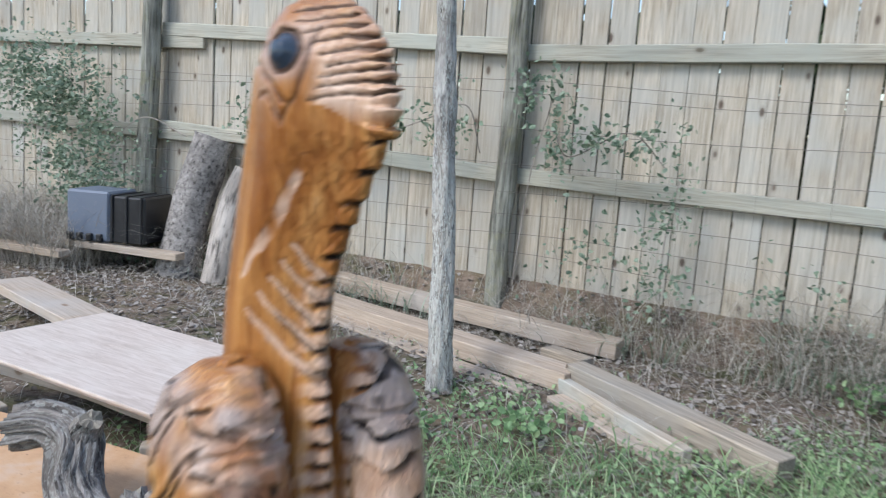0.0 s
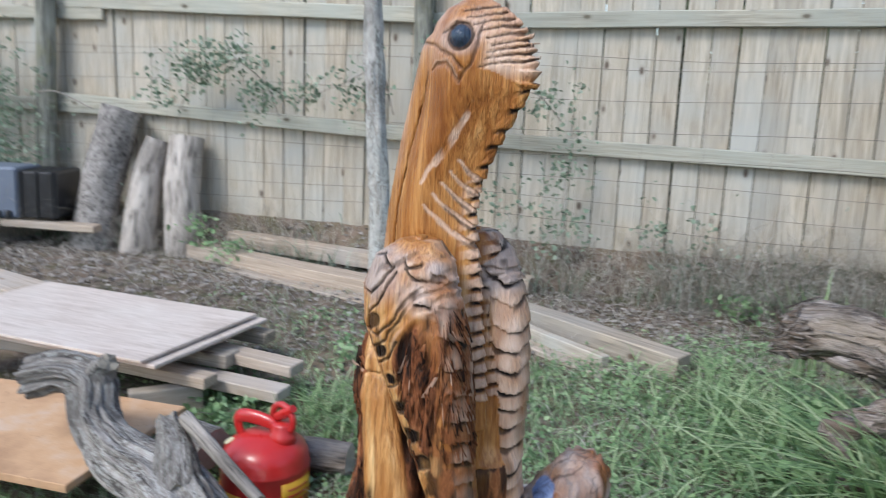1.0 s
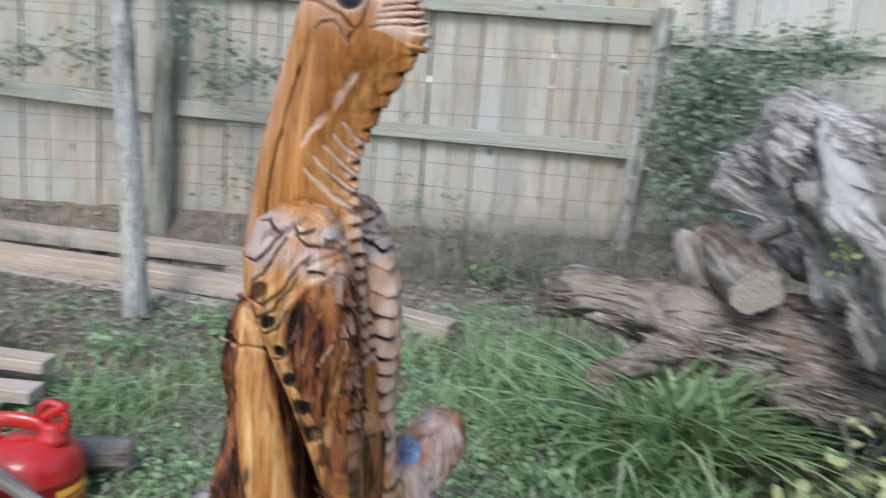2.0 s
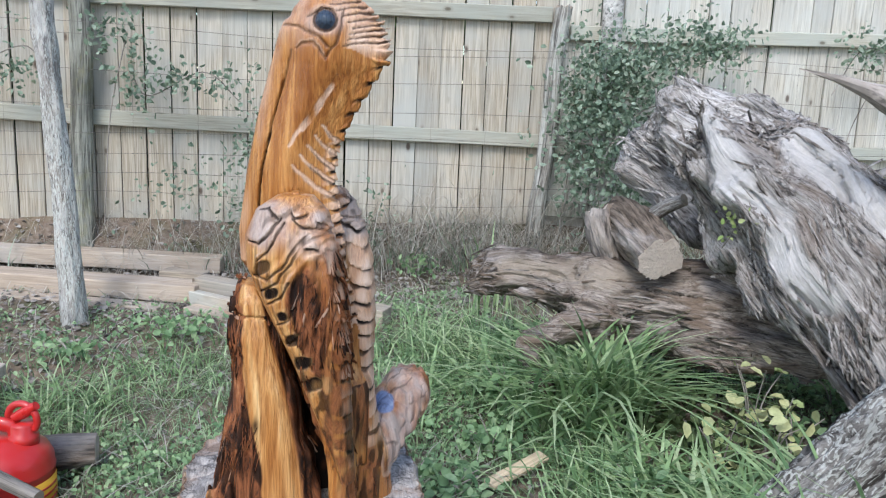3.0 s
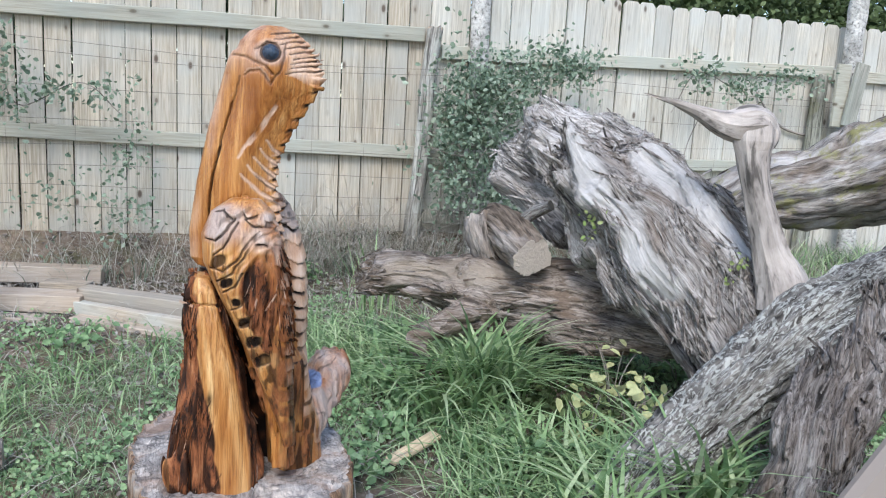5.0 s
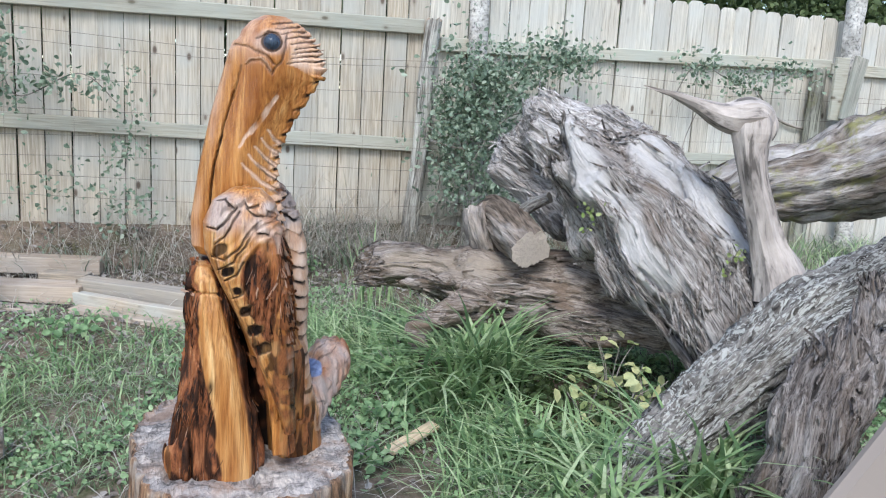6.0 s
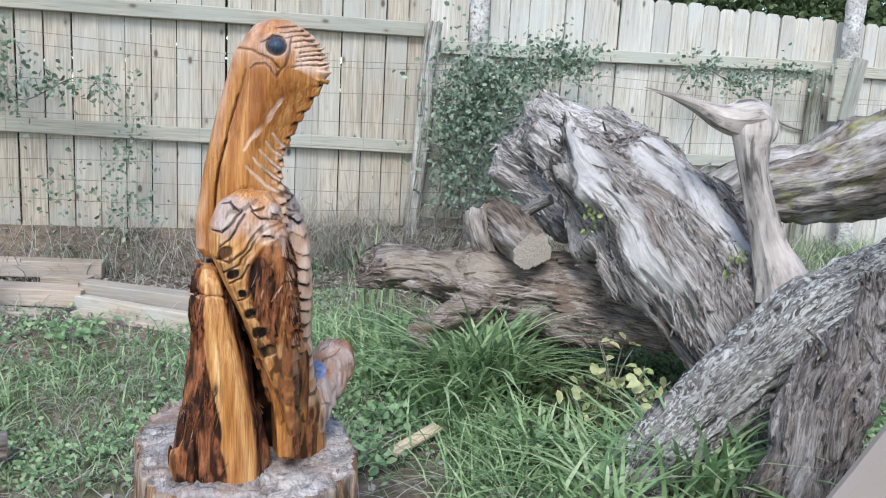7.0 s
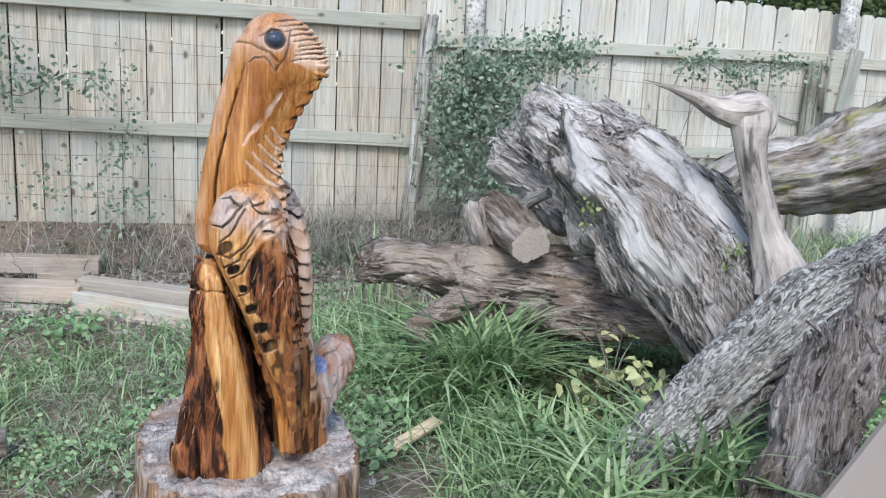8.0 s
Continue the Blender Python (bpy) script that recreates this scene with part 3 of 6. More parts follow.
def picket_mesh(h, seed):
    """A dog-eared board standing on z = 0, front at y = 0, thickness to +y."""
    w, t, ear = 0.1355 + 0.0012 * (seed % 3), 0.016, 0.028
    bm = bmesh.new()
    rnd = random.Random(seed)
    zs = [0, 0.45, 0.9, 1.35, h - ear, h]
    rows = []
    for z in zs:
        half = w / 2 if z < h else w / 2 - ear
        bow = 0.004 * math.sin(z * 2.1 + seed) + rnd.uniform(-0.0015, 0.0015)
        cup = rnd.uniform(0.0, 0.002)
        rows.append([bm.verts.new((x, y + bow, z)) for x, y in ((-half, 0), (-half * 0.97, -0.002), (0, cup - 0.002), (half * 0.97, -0.002), (half, 0), (half, t), (-half, t))])
    for a, b in zip(rows, rows[1:]):
        for k in range(7):
            bm.faces.new((a[k], a[(k + 1) % 7], b[(k + 1) % 7], b[k]))
    bm.faces.new(rows[0][::-1])
    bm.faces.new(rows[-1])
    return mesh_of("picket", bm)


pickets = {}
for kind, h in (("mid", 1.86), ("right", 1.86), ("left", 1.80)):
    pickets[kind] = [picket_mesh(h, s) for s in range(5)]
    for me in pickets[kind]:
        me.materials.append(m_picket_pale if kind == "right" else m_picket)


def rail(x0, x1, z0, z1, y=-0.03, h=0.088, t=0.036, seed=0, mat=None):
    L = math.hypot(x1 - x0, z1 - z0)
    ob = part("rail", box(L, t, h, 0.005, 5, 0.004, seed), mat or m_rail, fence)
    ob.matrix_local = pose((x0 + x1) / 2, y, (z0 + z1) / 2 - h / 2, 0, -math.degrees(math.atan2(z1 - z0, x1 - x0)), 0)


rail(-7.5, -3.62, 1.62, 1.575, seed=1)
rail(-4.0, -1.33, 1.66, 1.585, -0.034, seed=2)
rail(-1.325, 1.38, 1.55, 1.60, seed=3)
rail(-7.5, -3.66, 1.0, 0.95, seed=4)
rail(-4.05, -1.34, 1.0, 0.885, -0.034, seed=5)
rail(-1.33, 1.36, 0.885, 0.84, seed=6)
rail(1.5, 4.78, 1.50, 1.60, seed=7)
rail(4.8, 8.0, 1.58, 1.62, seed=8)
rail(1.4, 4.8, 0.80, 0.84, seed=9)
rail(4.8, 8.0, 0.84, 0.86, seed=10)
rail(1.35, 2.4, 0.42, 0.38, -0.06, 0.10, 0.03, seed=12, mat=m_post)


def fence_post(x0, x1, z1, r, y, name, seed, z0=None):
    z0 = gz(x0, FY + y) - 0.05
    n = 26
    ctrl = [(x0 + (x1 - x0) * k / 5 + 0.008 * math.sin(k * 2 + seed), y, z0 + (z1 - z0) * k / 5, r * (1.05 - 0.02 * k)) for k in range(6)]
    return part("post", tube(ctrl, 60, 30, 0.006, 0.010, seed, 1.5, 3.0, ragged=0.02), m_oldpost if seed == 3 else m_darkpost, fence)


fence_post(-4.09, -4.0, 2.05, 0.062, -0.12, "post", 1)
fence_post(-1.34, -1.31, 2.05, 0.054, -0.10, "post", 2)
fence_post(1.325, 1.425, 1.64, 0.047, -0.11, "post", 3)
fence_post(4.63, 4.63, 1.56, 0.05, -0.09, "post", 4)
for x, z, lean, long_, y in ((4.682, 1.174, -0.2, 0.475, -0.25), (4.746, 1.178, 9.6, 0.488, -0.29)):
    b = part("brace", box(0.125, 0.03, long_, 0.004, 0, 0.0, 1), m_post if lean > 5 else m_rail, fence, "short greenish board nailed aslant")
    b.matrix_local = pose(x, y, z, 0, lean, 0)

# ---- wire mesh in front of the fence ----
wire_fence = thing("wire_fence", pose(0, FY - 0.22, 0), "old sagging woven wire fence in front of the boards", "fence", kind="structure")
for k, z in enumerate((1.38, 1.33, 1.16, 0.98, 0.83, 0.70, 0.58, 0.47)):
    pts = []
    for i in range(40):
        x = -6.5 + 13.5 * i / 39
        pts.append((x, 0.02 * math.sin(i * 1.7 + k) + (0.03 if k == 1 else 0), z + 0.02 * math.sin(i * 0.55 + k * 0.8) - 0.015 * math.sin(math.pi * ((x + 6.5) % 2.7) / 2.7), 0.0013))
    part("wire", tube(pts, 240, 4), m_wire, wire_fence)
for i in range(40):
    x = -6.3 + 0.33 * i
    part("stay_wire", tube([(x + 0.01 * math.sin(i), 0, 1.36, 0.0007), (x + 0.012 * math.sin(i * 3), 0.01, 0.9, 0.0007), (x, 0, 0.3, 0.0007)], 8, 4), m_wire, wire_fence)

# ---- the stump ----
SX, SY, STOP = -0.075, 0.745, 0.375
stump_rows = [(SX, SY, gz(SX, SY) - 0.04, 0.248), (SX, SY, 0.08, 0.236), (SX, SY, 0.2, 0.226), (SX, SY, 0.30, 0.221), (SX, SY, STOP - 0.010, 0.220), (SX, SY, STOP, 0.214)]
sp_, sf_, se_ = tube(stump_rows, 60, 240, 0.006, 0.008, 3, 2.2, 11.0, closed=False)
rings_, round_ = 40, 240
top_ = sp_[-round_:]
tp = np.vstack([np.array((SX, SY, STOP)) + (top_ - (SX, SY, STOP)) * (1 - k / rings_) for k in range(rings_)])
hew = vnoise(tp * (17, 21, 0) + 5, 9)
slab = np.floor(3.0 * vnoise(tp * (10, 13, 0) + 2, 31)) / 3.0
rise = 0.004 * fbm(tp * (30, 30, 0) + 3, 4, 8) + 0.006 * slab + 0.004 * np.abs(hew) - 0.007 * step(0.06, 0.0, np.abs(vnoise(tp * (8, 12, 0) + 9, 12)))
tp[round_:, 2] += rise[round_:] - 0.006
tf = np.array([(k * round_ + j, k * round_ + (j + 1) % round_, (k + 1) * round_ + (j + 1) % round_, (k + 1) * round_ + j) for k in range(rings_ - 1) for j in range(round_)])
tg = tp * (1, 1, 0.0)
all_ = np.vstack([sp_, tp])
off = all_[:, :2] - (SX, SY)
len_ = np.linalg.norm(off, axis=1) + 1e-9
square = (np.abs(off[:, 0] / len_) ** 2.7 + np.abs(off[:, 1] / len_) ** 2.7) ** (-1 / 2.7)
all_[:, :2] = (SX, SY) + off * square[:, None] * (0.965, 1.31)
stump = part("tree_stump", (all_, np.vstack([sf_, tf + len(sp_)]), {"grain": np.vstack([se_["grain"], tg]), "end": np.concatenate([se_["end"], np.ones(len(tp))])}), m_stump)
tagged(stump, "upright sawn stump with grey weathered top and split bark", "stump")

# ---- the carved bird ----
CX, CY = -0.07, 0.64
FA, FB = (-0.93, 0.368), (-0.368, -0.93)
# rows: z, back, front, middle across, half width
NECK = ((0.66, -0.074, 0.030, 0.0, 0.024), (0.74, -0.068, 0.070, 0.0, 0.030), (0.80, -0.061, 0.090, 0.0, 0.036), (0.86, -0.056, 0.092, 0.0, 0.042), (0.91, -0.048, 0.092, 0.0, 0.048), (0.95, -0.044, 0.088, 0.0, 0.049), (0.99, -0.049, 0.080, 0.0, 0.048), (1.03, -0.064, 0.071, 0.0, 0.047),
        (1.08, -0.094, 0.058, 0.0, 0.047), (1.12, -0.118, 0.046, 0.0, 0.050), (1.15, -0.122, 0.040, 0.0, 0.052), (1.175, -0.117, 0.036, 0.0, 0.052), (1.20, -0.099, 0.026, 0.0, 0.046), (1.218, -0.077, 0.010, 0.0, 0.034), (1.229, -0.052, -0.012, 0.0, 0.016))
BILL = ((0.785, 0.085, 0.104, 0.0, 0.010), (0.80, 0.078, 0.117, 0.0, 0.016), (0.85, 0.074, 0.119, 0.0, 0.022), (0.95, 0.062, 0.103, 0.0, 0.026), (1.05, 0.040, 0.081, 0.0, 0.028), (1.12, 0.018, 0.060, 0.0, 0.031), (1.165, 0.0, 0.047, 0.0, 0.034), (1.18, -0.01, 0.040, 0.0, 0.03))
BODY = ((0.40, -0.092, -0.05, 0.0, 0.030), (0.48, -0.086, -0.04, 0.0, 0.036), (0.56, -0.076, -0.012, 0.0, 0.044), (0.66, -0.066, 0.02, 0.0, 0.052), (0.76, -0.054, 0.055, 0.0, 0.058), (0.82, -0.042, 0.062, 0.0, 0.056), (0.86, -0.02, 0.05, 0.0, 0.04))
WING = ((0.455, -0.100, -0.082, 0.042, 0.020), (0.52, -0.096, -0.064, 0.048, 0.033), (0.59, -0.094, -0.038, 0.055, 0.042), (0.68, -0.093, 0.0, 0.062, 0.050), (0.75, -0.090, 0.036, 0.068, 0.054), (0.81, -0.082, 0.064, 0.071, 0.055), (0.86, -0.069, 0.068, 0.071, 0.052), (0.90, -0.054, 0.052, 0.068, 0.044), (0.922, -0.034, 0.022, 0.064, 0.026))
BACKING = ((0.352, -0.16, 0.05, 0.745, 0.045), (0.50, -0.14, 0.03, 0.745, 0.040), (0.65, -0.15, -0.02, 0.735, 0.036), (0.77, -0.16, -0.06, 0.72, 0.03))
SHAFT = ((0.352, -0.226, -0.045, 0.645, 0.078), (0.42, -0.226, -0.048, 0.642, 0.076), (0.49, -0.213, -0.062, 0.638, 0.072), (0.60, -0.199, -0.086, 0.636, 0.064), (0.69, -0.197, -0.115, 0.636, 0.055), (0.745, -0.193, -0.130, 0.636, 0.045), (0.772, -0.185, -0.142, 0.636, 0.03))


def table(tab, z):
    t = np.array(tab)
    return [np.interp(z, t[:, 0], t[:, k]) for k in range(1, 5)]


def loft(a, b, z, tab, thin=1.0, power=2.0):
    """Signed distance, about, to a form with oval sections; thin: how narrow its back edge is; power: how square its sections are."""
    lo, hi, mid, half = table(tab, z)
    A = (hi - lo) / 2
    u = (a - lo) / (2 * A)
    half = half * (thin + (1 - thin) * step(0.0, 0.55, u))
    d = ((np.abs((a - (lo + hi) / 2) / A) ** power + np.abs((b - mid) / half) ** power) ** (1 / power) - 1) * np.minimum(A, half)
    dz = np.maximum(tab[0][0] - z, z - tab[-1][0])
    return np.where(dz > 0, np.hypot(np.maximum(d, 0), np.maximum(dz, 0)), d)


def rod(p, a, b, ra, rb):
    a, b = np.array(a, float), np.array(b, float)
    t = np.clip(((p - a) @ (b - a)) / ((b - a) @ (b - a)), 0, 1)
    return np.linalg.norm(p - a - t[:, None] * (b - a), axis=1) - (ra + (rb - ra) * t)


def blend(a, b, k):
    h = np.clip(0.5 + 0.5 * (b - a) / k, 0, 1)
    return b * (1 - h) + a * h - k * h * (1 - h)


def bird_frame(p):
    q = p[:, :2] - (CX, CY)
    return q @ np.array(FA), q @ np.array(FB), p[:, 2]


def saw(v):
    return v - np.floor(v)


def strokes(a, z, lines, width, taper=0.4):
    """Nearness (1 on the line, 0 past its width) to hand-cut strokes, each a run of points across the side of the bird."""
    out = np.zeros(len(a))
    for run in lines:
        q = np.array(run)
        lo, hi = q.min(0) - 0.008, q.max(0) + 0.008
        m = np.nonzero((a > lo[0]) & (a < hi[0]) & (z > lo[1]) & (z < hi[1]))[0]
        if not len(m):
            continue
        pa, pz = a[m], z[m]
        best = np.zeros(len(m))
        n = len(q) - 1
        for k in range(n):
            d = q[k + 1] - q[k]
            t = np.clip(((pa - q[k, 0]) * d[0] + (pz - q[k, 1]) * d[1]) / (d @ d), 0, 1)
            w = width * (taper + (1 - taper) * np.minimum(1.0, (k + t) / n * 1.4))
            dist = np.hypot(pa - q[k, 0] - t * d[0], pz - q[k, 1] - t * d[1])
            best = np.maximum(best, step(1.0, 0.45, dist / w))
        out[m] = np.maximum(out[m], best)
    return out


def splinters(pts, quads, axis_, n, seed, size=1.0, keep=None, stray=0.02, lift=1.0):
    """Loose fibres and flakes of wood that lie along the grain on a log's skin, each a tapered, lifted sliver."""
    r = np.random.default_rng(seed)
    fn = np.cross(pts[quads[:, 2]] - pts[quads[:, 0]], pts[quads[:, 3]] - pts[quads[:, 1]])
    nrm = np.zeros_like(pts)
    for k in range(4):
        np.add.at(nrm, quads[:, k], fn)
    nrm /= np.linalg.norm(nrm, axis=1)[:, None] + 1e-12
    if np.mean(np.sum(nrm * (pts - pts.mean(0)), 1)) < 0:
        nrm = -nrm
    shag = vnoise(pts * 7, seed) + 0.4 * vnoise(pts * 21, seed + 1)
    share = step(-0.15, 0.45, shag) * (1 - keep if keep is not None else 1.0) + stray
    pick = r.choice(len(pts), n, p=share / share.sum())
    c, m = pts[pick], nrm[pick]
    d = np.asarray(axis_, float) / np.linalg.norm(axis_) + r.normal(0, 0.16, (n, 3)) + 0.5 * np.stack([vnoise(c * 4 + q, seed + 3) for q in (0, 7, 13)], -1)
    d -= m * np.sum(d * m, 1)[:, None]
    d /= np.linalg.norm(d, axis=1)[:, None] + 1e-9
    sd = np.cross(m, d)
    L = (size * r.uniform(0.03, 0.13, n))[:, None]
    W = (size * r.uniform(0.0022, 0.0075, n))[:, None]
    H = (lift * size * r.uniform(0.002, 0.010, n))[:, None]
    rows = []
    for t, w, h in ((-0.5, 0.35, -0.3), (-0.1, 1.0, 0.5), (0.25, 0.8, 0.9), (0.5, 0.08, 1.2)):
        mid = c + d * L * t + m * H * h
        rows += [mid - sd * W * w - m * 0.004, mid + m * W * 0.6, mid + sd * W * w - m * 0.004]
    P = np.stack(rows, 1).reshape(-1, 3)
    base = np.arange(n)[:, None] * 12
    F = np.concatenate([base + np.array((k + 3 * q, k + 1 + 3 * q, k + 4 + 3 * q, k + 3 + 3 * q))[None] for q in range(3) for k in range(2)], 0)
    return P, F, pick


CREST = [[(-0.039 + 0.004 * k - 0.012 * min(k, 5), 1.212 - 0.0085 * k), (-0.052 - 0.0105 * k, 1.216 - 0.0075 * k), (-0.068 - 0.0115 * k + 0.0013 * max(0, k - 5) ** 2, 1.221 - 0.0085 * k - 0.0014 * max(0, k - 5) ** 2)] for k in range(9)]
NAPE = [[(-0.031 + 0.0103 * k, 1.025 - 0.015 * k), (-0.040 + 0.008 * k, 1.010 - 0.0177 * k), (-0.052 + 0.002 * k, 0.999 - 0.0215 * k)] for k in range(5)]
MOUTH = [[(0.034, 1.173), (0.006, 1.171), (-0.011, 1.164), (-0.032, 1.156), (-0.047, 1.142)], [(0.005, 1.139), (-0.006, 1.147), (-0.021, 1.150), (-0.031, 1.142), (-0.040, 1.130)]]
BROW = [[(-0.064, 1.198), (-0.063, 1.172), (-0.058, 1.150), (-0.042, 1.126)], [(-0.012, 1.185), (-0.021, 1.187), (-0.034, 1.197), (-0.050, 1.194)]]
SHOULDER = [[(0.036, 0.900), (0.023, 0.903), (0.005, 0.891)], [(0.023, 0.905), (0.013, 0.894)], [(-0.013, 0.903), (-0.020, 0.891), (-0.037, 0.897)], [(-0.017, 0.891), (-0.033, 0.877), (-0.076, 0.872)], [(0.049, 0.854), (0.031, 0.851), (0.013, 0.870), (0.0, 0.892)],
            [(0.036, 0.826), (0.016, 0.841), (0.004, 0.867), (-0.007, 0.885)], [(-0.063, 0.894), (-0.085, 0.878)], [(-0.050, 0.905), (-0.074, 0.897)]]
ARCHES = [[(0.032, 0.778), (0.0, 0.798), (-0.022, 0.828), (-0.036, 0.856), (-0.064, 0.870)], [(0.043, 0.803), (0.018, 0.799), (-0.007, 0.817), (-0.025, 0.850), (-0.042, 0.867)], [(0.020, 0.760), (-0.004, 0.772), (-0.018, 0.796)], [(0.004, 0.728), (-0.016, 0.738), (-0.028, 0.760)], [(-0.010, 0.698), (-0.030, 0.706), (-0.040, 0.730)]]
STREAK = [[(-0.056, 1.103), (-0.028, 1.058), (-0.008, 1.030), (0.015, 0.994)], [(-0.050, 1.088), (-0.022, 1.042), (-0.004, 1.018)]]


def feather(a, b, z):
    """Cut depth and colour masks of the carving, from the place on the bird."""
    q3 = np.stack([a, b, z], -1)
    a = a + 0.0022 * vnoise(q3 * 42, 61) + 0.0011 * vnoise(q3 * 110, 62)
    z = z + 0.0022 * vnoise(q3 * 38, 63) + 0.0011 * vnoise(q3 * 105, 64)
    wob = vnoise(q3 * (60, 60, 40), 21)
    big_ = fbm(q3 * (20, 20, 9), 3, 83)
    lo, hi, _, half = table(WING, z)
    span = np.maximum(hi - lo, 0.01)
    u = (a - lo) / span
    on_wing = (z < 0.925) & (z > 0.44) & (u < 1.15) & (np.abs(b) > 0.028 + 0.03 * step(0.87, 0.91, z))
    neck = ~on_wing
    # crest: thin burnt lines that run back to small teeth; pale wood between them
    ca, cz = a + 0.030, z - 1.160
    rr, th = np.hypot(ca, cz), np.arctan2(cz, -ca)
    head = (z > 1.105) & (th > -0.42) & (th < 2.2)
    tooth = saw(th / 0.165 - 0.9 * rr / 0.1)
    rim_ = head * step(0.070, 0.098, rr)
    crest = strokes(a, z, CREST, 0.0030, 0.45)
    cut = 0.0022 * crest - 0.0034 * tooth * rim_
    char_shade = np.maximum(0.8 * crest, 0.9 * rim_ * step(0.092, 0.105, rr) * step(0.22, 0.08, tooth))
    pale = head * step(1.125, 1.145, z) * step(0.034, 0.052, rr) * step(1.55, 0.9, th) * np.clip(0.55 + 0.4 * big_ + 0.3 * tooth, 0, 0.9)
    pale = np.maximum(pale, 0.55 * step(1.13, 1.17, z) * step(-0.045, 0.0, a) * np.clip(0.7 + 0.6 * wob, 0, 1))
    # the nape: pale slanting strokes and a notched, scorched edge
    nlo, nhi, _, _ = table(NECK, z)
    back = (a - nlo) / np.maximum(nhi - nlo, 0.02)
    nape = (z < 1.12) & (z > 0.70) & (neck | (np.abs(b) < 0.030))
    notch = saw(-(z + 0.3 * a) / 0.0205 + 0.1 * wob)
    cut = cut + nape * step(0.12, 0.0, back) * (0.0006 * step(0.25, 0.0, notch) - 0.0015 * notch)
    char_shade = np.maximum(char_shade, nape * step(0.085, 0.03, back) * np.maximum(step(0.30, 0.18, notch), 0.35 * step(0.1, 0.6, wob)))
    pale = np.maximum(pale, 0.75 * nape * step(0.16, 0.05, back) * (z < 1.0) * step(0.3, 0.45, notch) * np.clip(0.8 + 0.3 * wob, 0, 1))
    ns = neck * strokes(a, z, NAPE, 0.0046, 0.45)
    cut = cut + 0.0016 * ns
    pale = np.maximum(pale, 0.75 * ns)
    char_shade = np.maximum(char_shade, 0.75 * neck * strokes(a + 0.002, z + 0.006, NAPE, 0.0026, 0.2) * step(-0.6, 0.1, wob))
    fine_ = saw((z + 1.2 * a) / 0.009 + 0.4 * wob)
    cut = cut + 0.0006 * nape * step(0.30, 0.1, fine_)
    st = strokes(a, z, STREAK, 0.0040, 0.5)
    cut = cut + 0.0012 * st * neck
    pale = np.maximum(pale, 0.75 * st * neck * step(-0.7, 0.0, wob))
    # bill: a deep line between bill and pouch, the mouth corner and the throat fold
    blo, bhi, _, _ = table(BILL, z)
    line = np.abs(a - (bhi - 0.040 - 0.003 * np.sin(z * 11)))
    bill = (z > 0.8) & (z < 1.14) & neck
    cut = cut + bill * 0.006 * step(0.0042, 0.001, line) * step(1.14, 1.06, z)
    char_shade = np.maximum(char_shade, 0.95 * bill * step(0.0034, 0.0014, line) * (0.55 + 0.45 * step(1.12, 1.0, z)))
    pale = np.maximum(pale, 0.40 * bill * step(0.03, 0.01, np.abs(a - bhi)) * step(-0.2, 0.5, big_))
    mo = strokes(a, z, MOUTH, 0.0032, 0.7)
    cut = cut + 0.0022 * mo
    char_shade = np.maximum(char_shade, 0.55 * mo * step(-0.9, -0.1, wob))
    pale = np.maximum(pale, 0.5 * strokes(a, z - 0.004, MOUTH[1:], 0.003, 0.6))
    br_ = strokes(a, z, BROW, 0.0028, 0.7)
    cut = cut + 0.0018 * br_
    char_shade = np.maximum(char_shade, 0.65 * br_)
    # wings: flowing cuts over a yellow leading edge, with burnt spots
    e = (1 - u) * span
    W = 0.040 + 5.5 * np.clip(z - 0.72, 0, 0.2) ** 2
    w = e / W
    flow = on_wing * step(1.06, 0.94, w + 0.10 * big_) * step(0.52, 0.60, z)
    arch = on_wing * strokes(a, z, ARCHES, 0.0036, 0.6)
    cut = cut + 0.0032 * arch
    char_shade = np.maximum(char_shade, 0.9 * arch * step(-0.75, -0.25, wob))
    ln = saw(w * 3.2 + 0.3 * big_ + 0.3)
    cut = cut + flow * 0.0014 * step(0.22, 0.08, np.abs(ln - 0.14))
    char_shade = np.maximum(char_shade, flow * 0.55 * step(0.13, 0.06, np.abs(ln - 0.13)) * step(-0.1, 0.3, wob))
    # highlights along the flowing cuts, painted in as pale colour
    pale = np.maximum(pale, flow * 0.38 * step(-0.3, 0.3, wob) * step(0.26, 0.32, ln) * step(0.52, 0.42, ln) * step(0.70, 0.80, z))
    high = step(0.832, 0.866, z + 0.012 * big_ - 0.15 * (a - 0.02))
    sap = flow * (1 - high) * (0.25 + 0.6 * step(-0.4, 0.4, big_))
    # burnt spots in a row down the leading edge, between yellow bands
    k_ = np.clip(np.round((0.815 - z) / 0.036), 0, 5)
    sz_, sa_ = 0.815 - 0.036 * k_, 0.027 - 0.0155 * k_
    ba, bz = a - sa_ + 0.0035 * vnoise(q3 * 55, 51), z - sz_ + 0.30 * (a - sa_) + 0.0035 * vnoise(q3 * 55, 52)
    blob = (np.abs(ba * 0.85) ** 3 + np.abs(bz * 1.15) ** 3) ** (1 / 3) / (0.0105 + 0.0035 * vnoise(np.stack([k_, k_, k_], -1) * 0.77 + 0.3, 53) + 0.003 * big_)
    burn = on_wing * step(1.25, 0.95, blob)
    char_shade = np.maximum(char_shade, burn)
    cut = cut + 0.003 * burn
    sap = np.maximum(sap, on_wing * step(2.4, 1.7, blob) * (z < 0.80) * 0.9)
    # shoulder: grey-pink scorched skin with black pen-like cuts
    top = on_wing * high
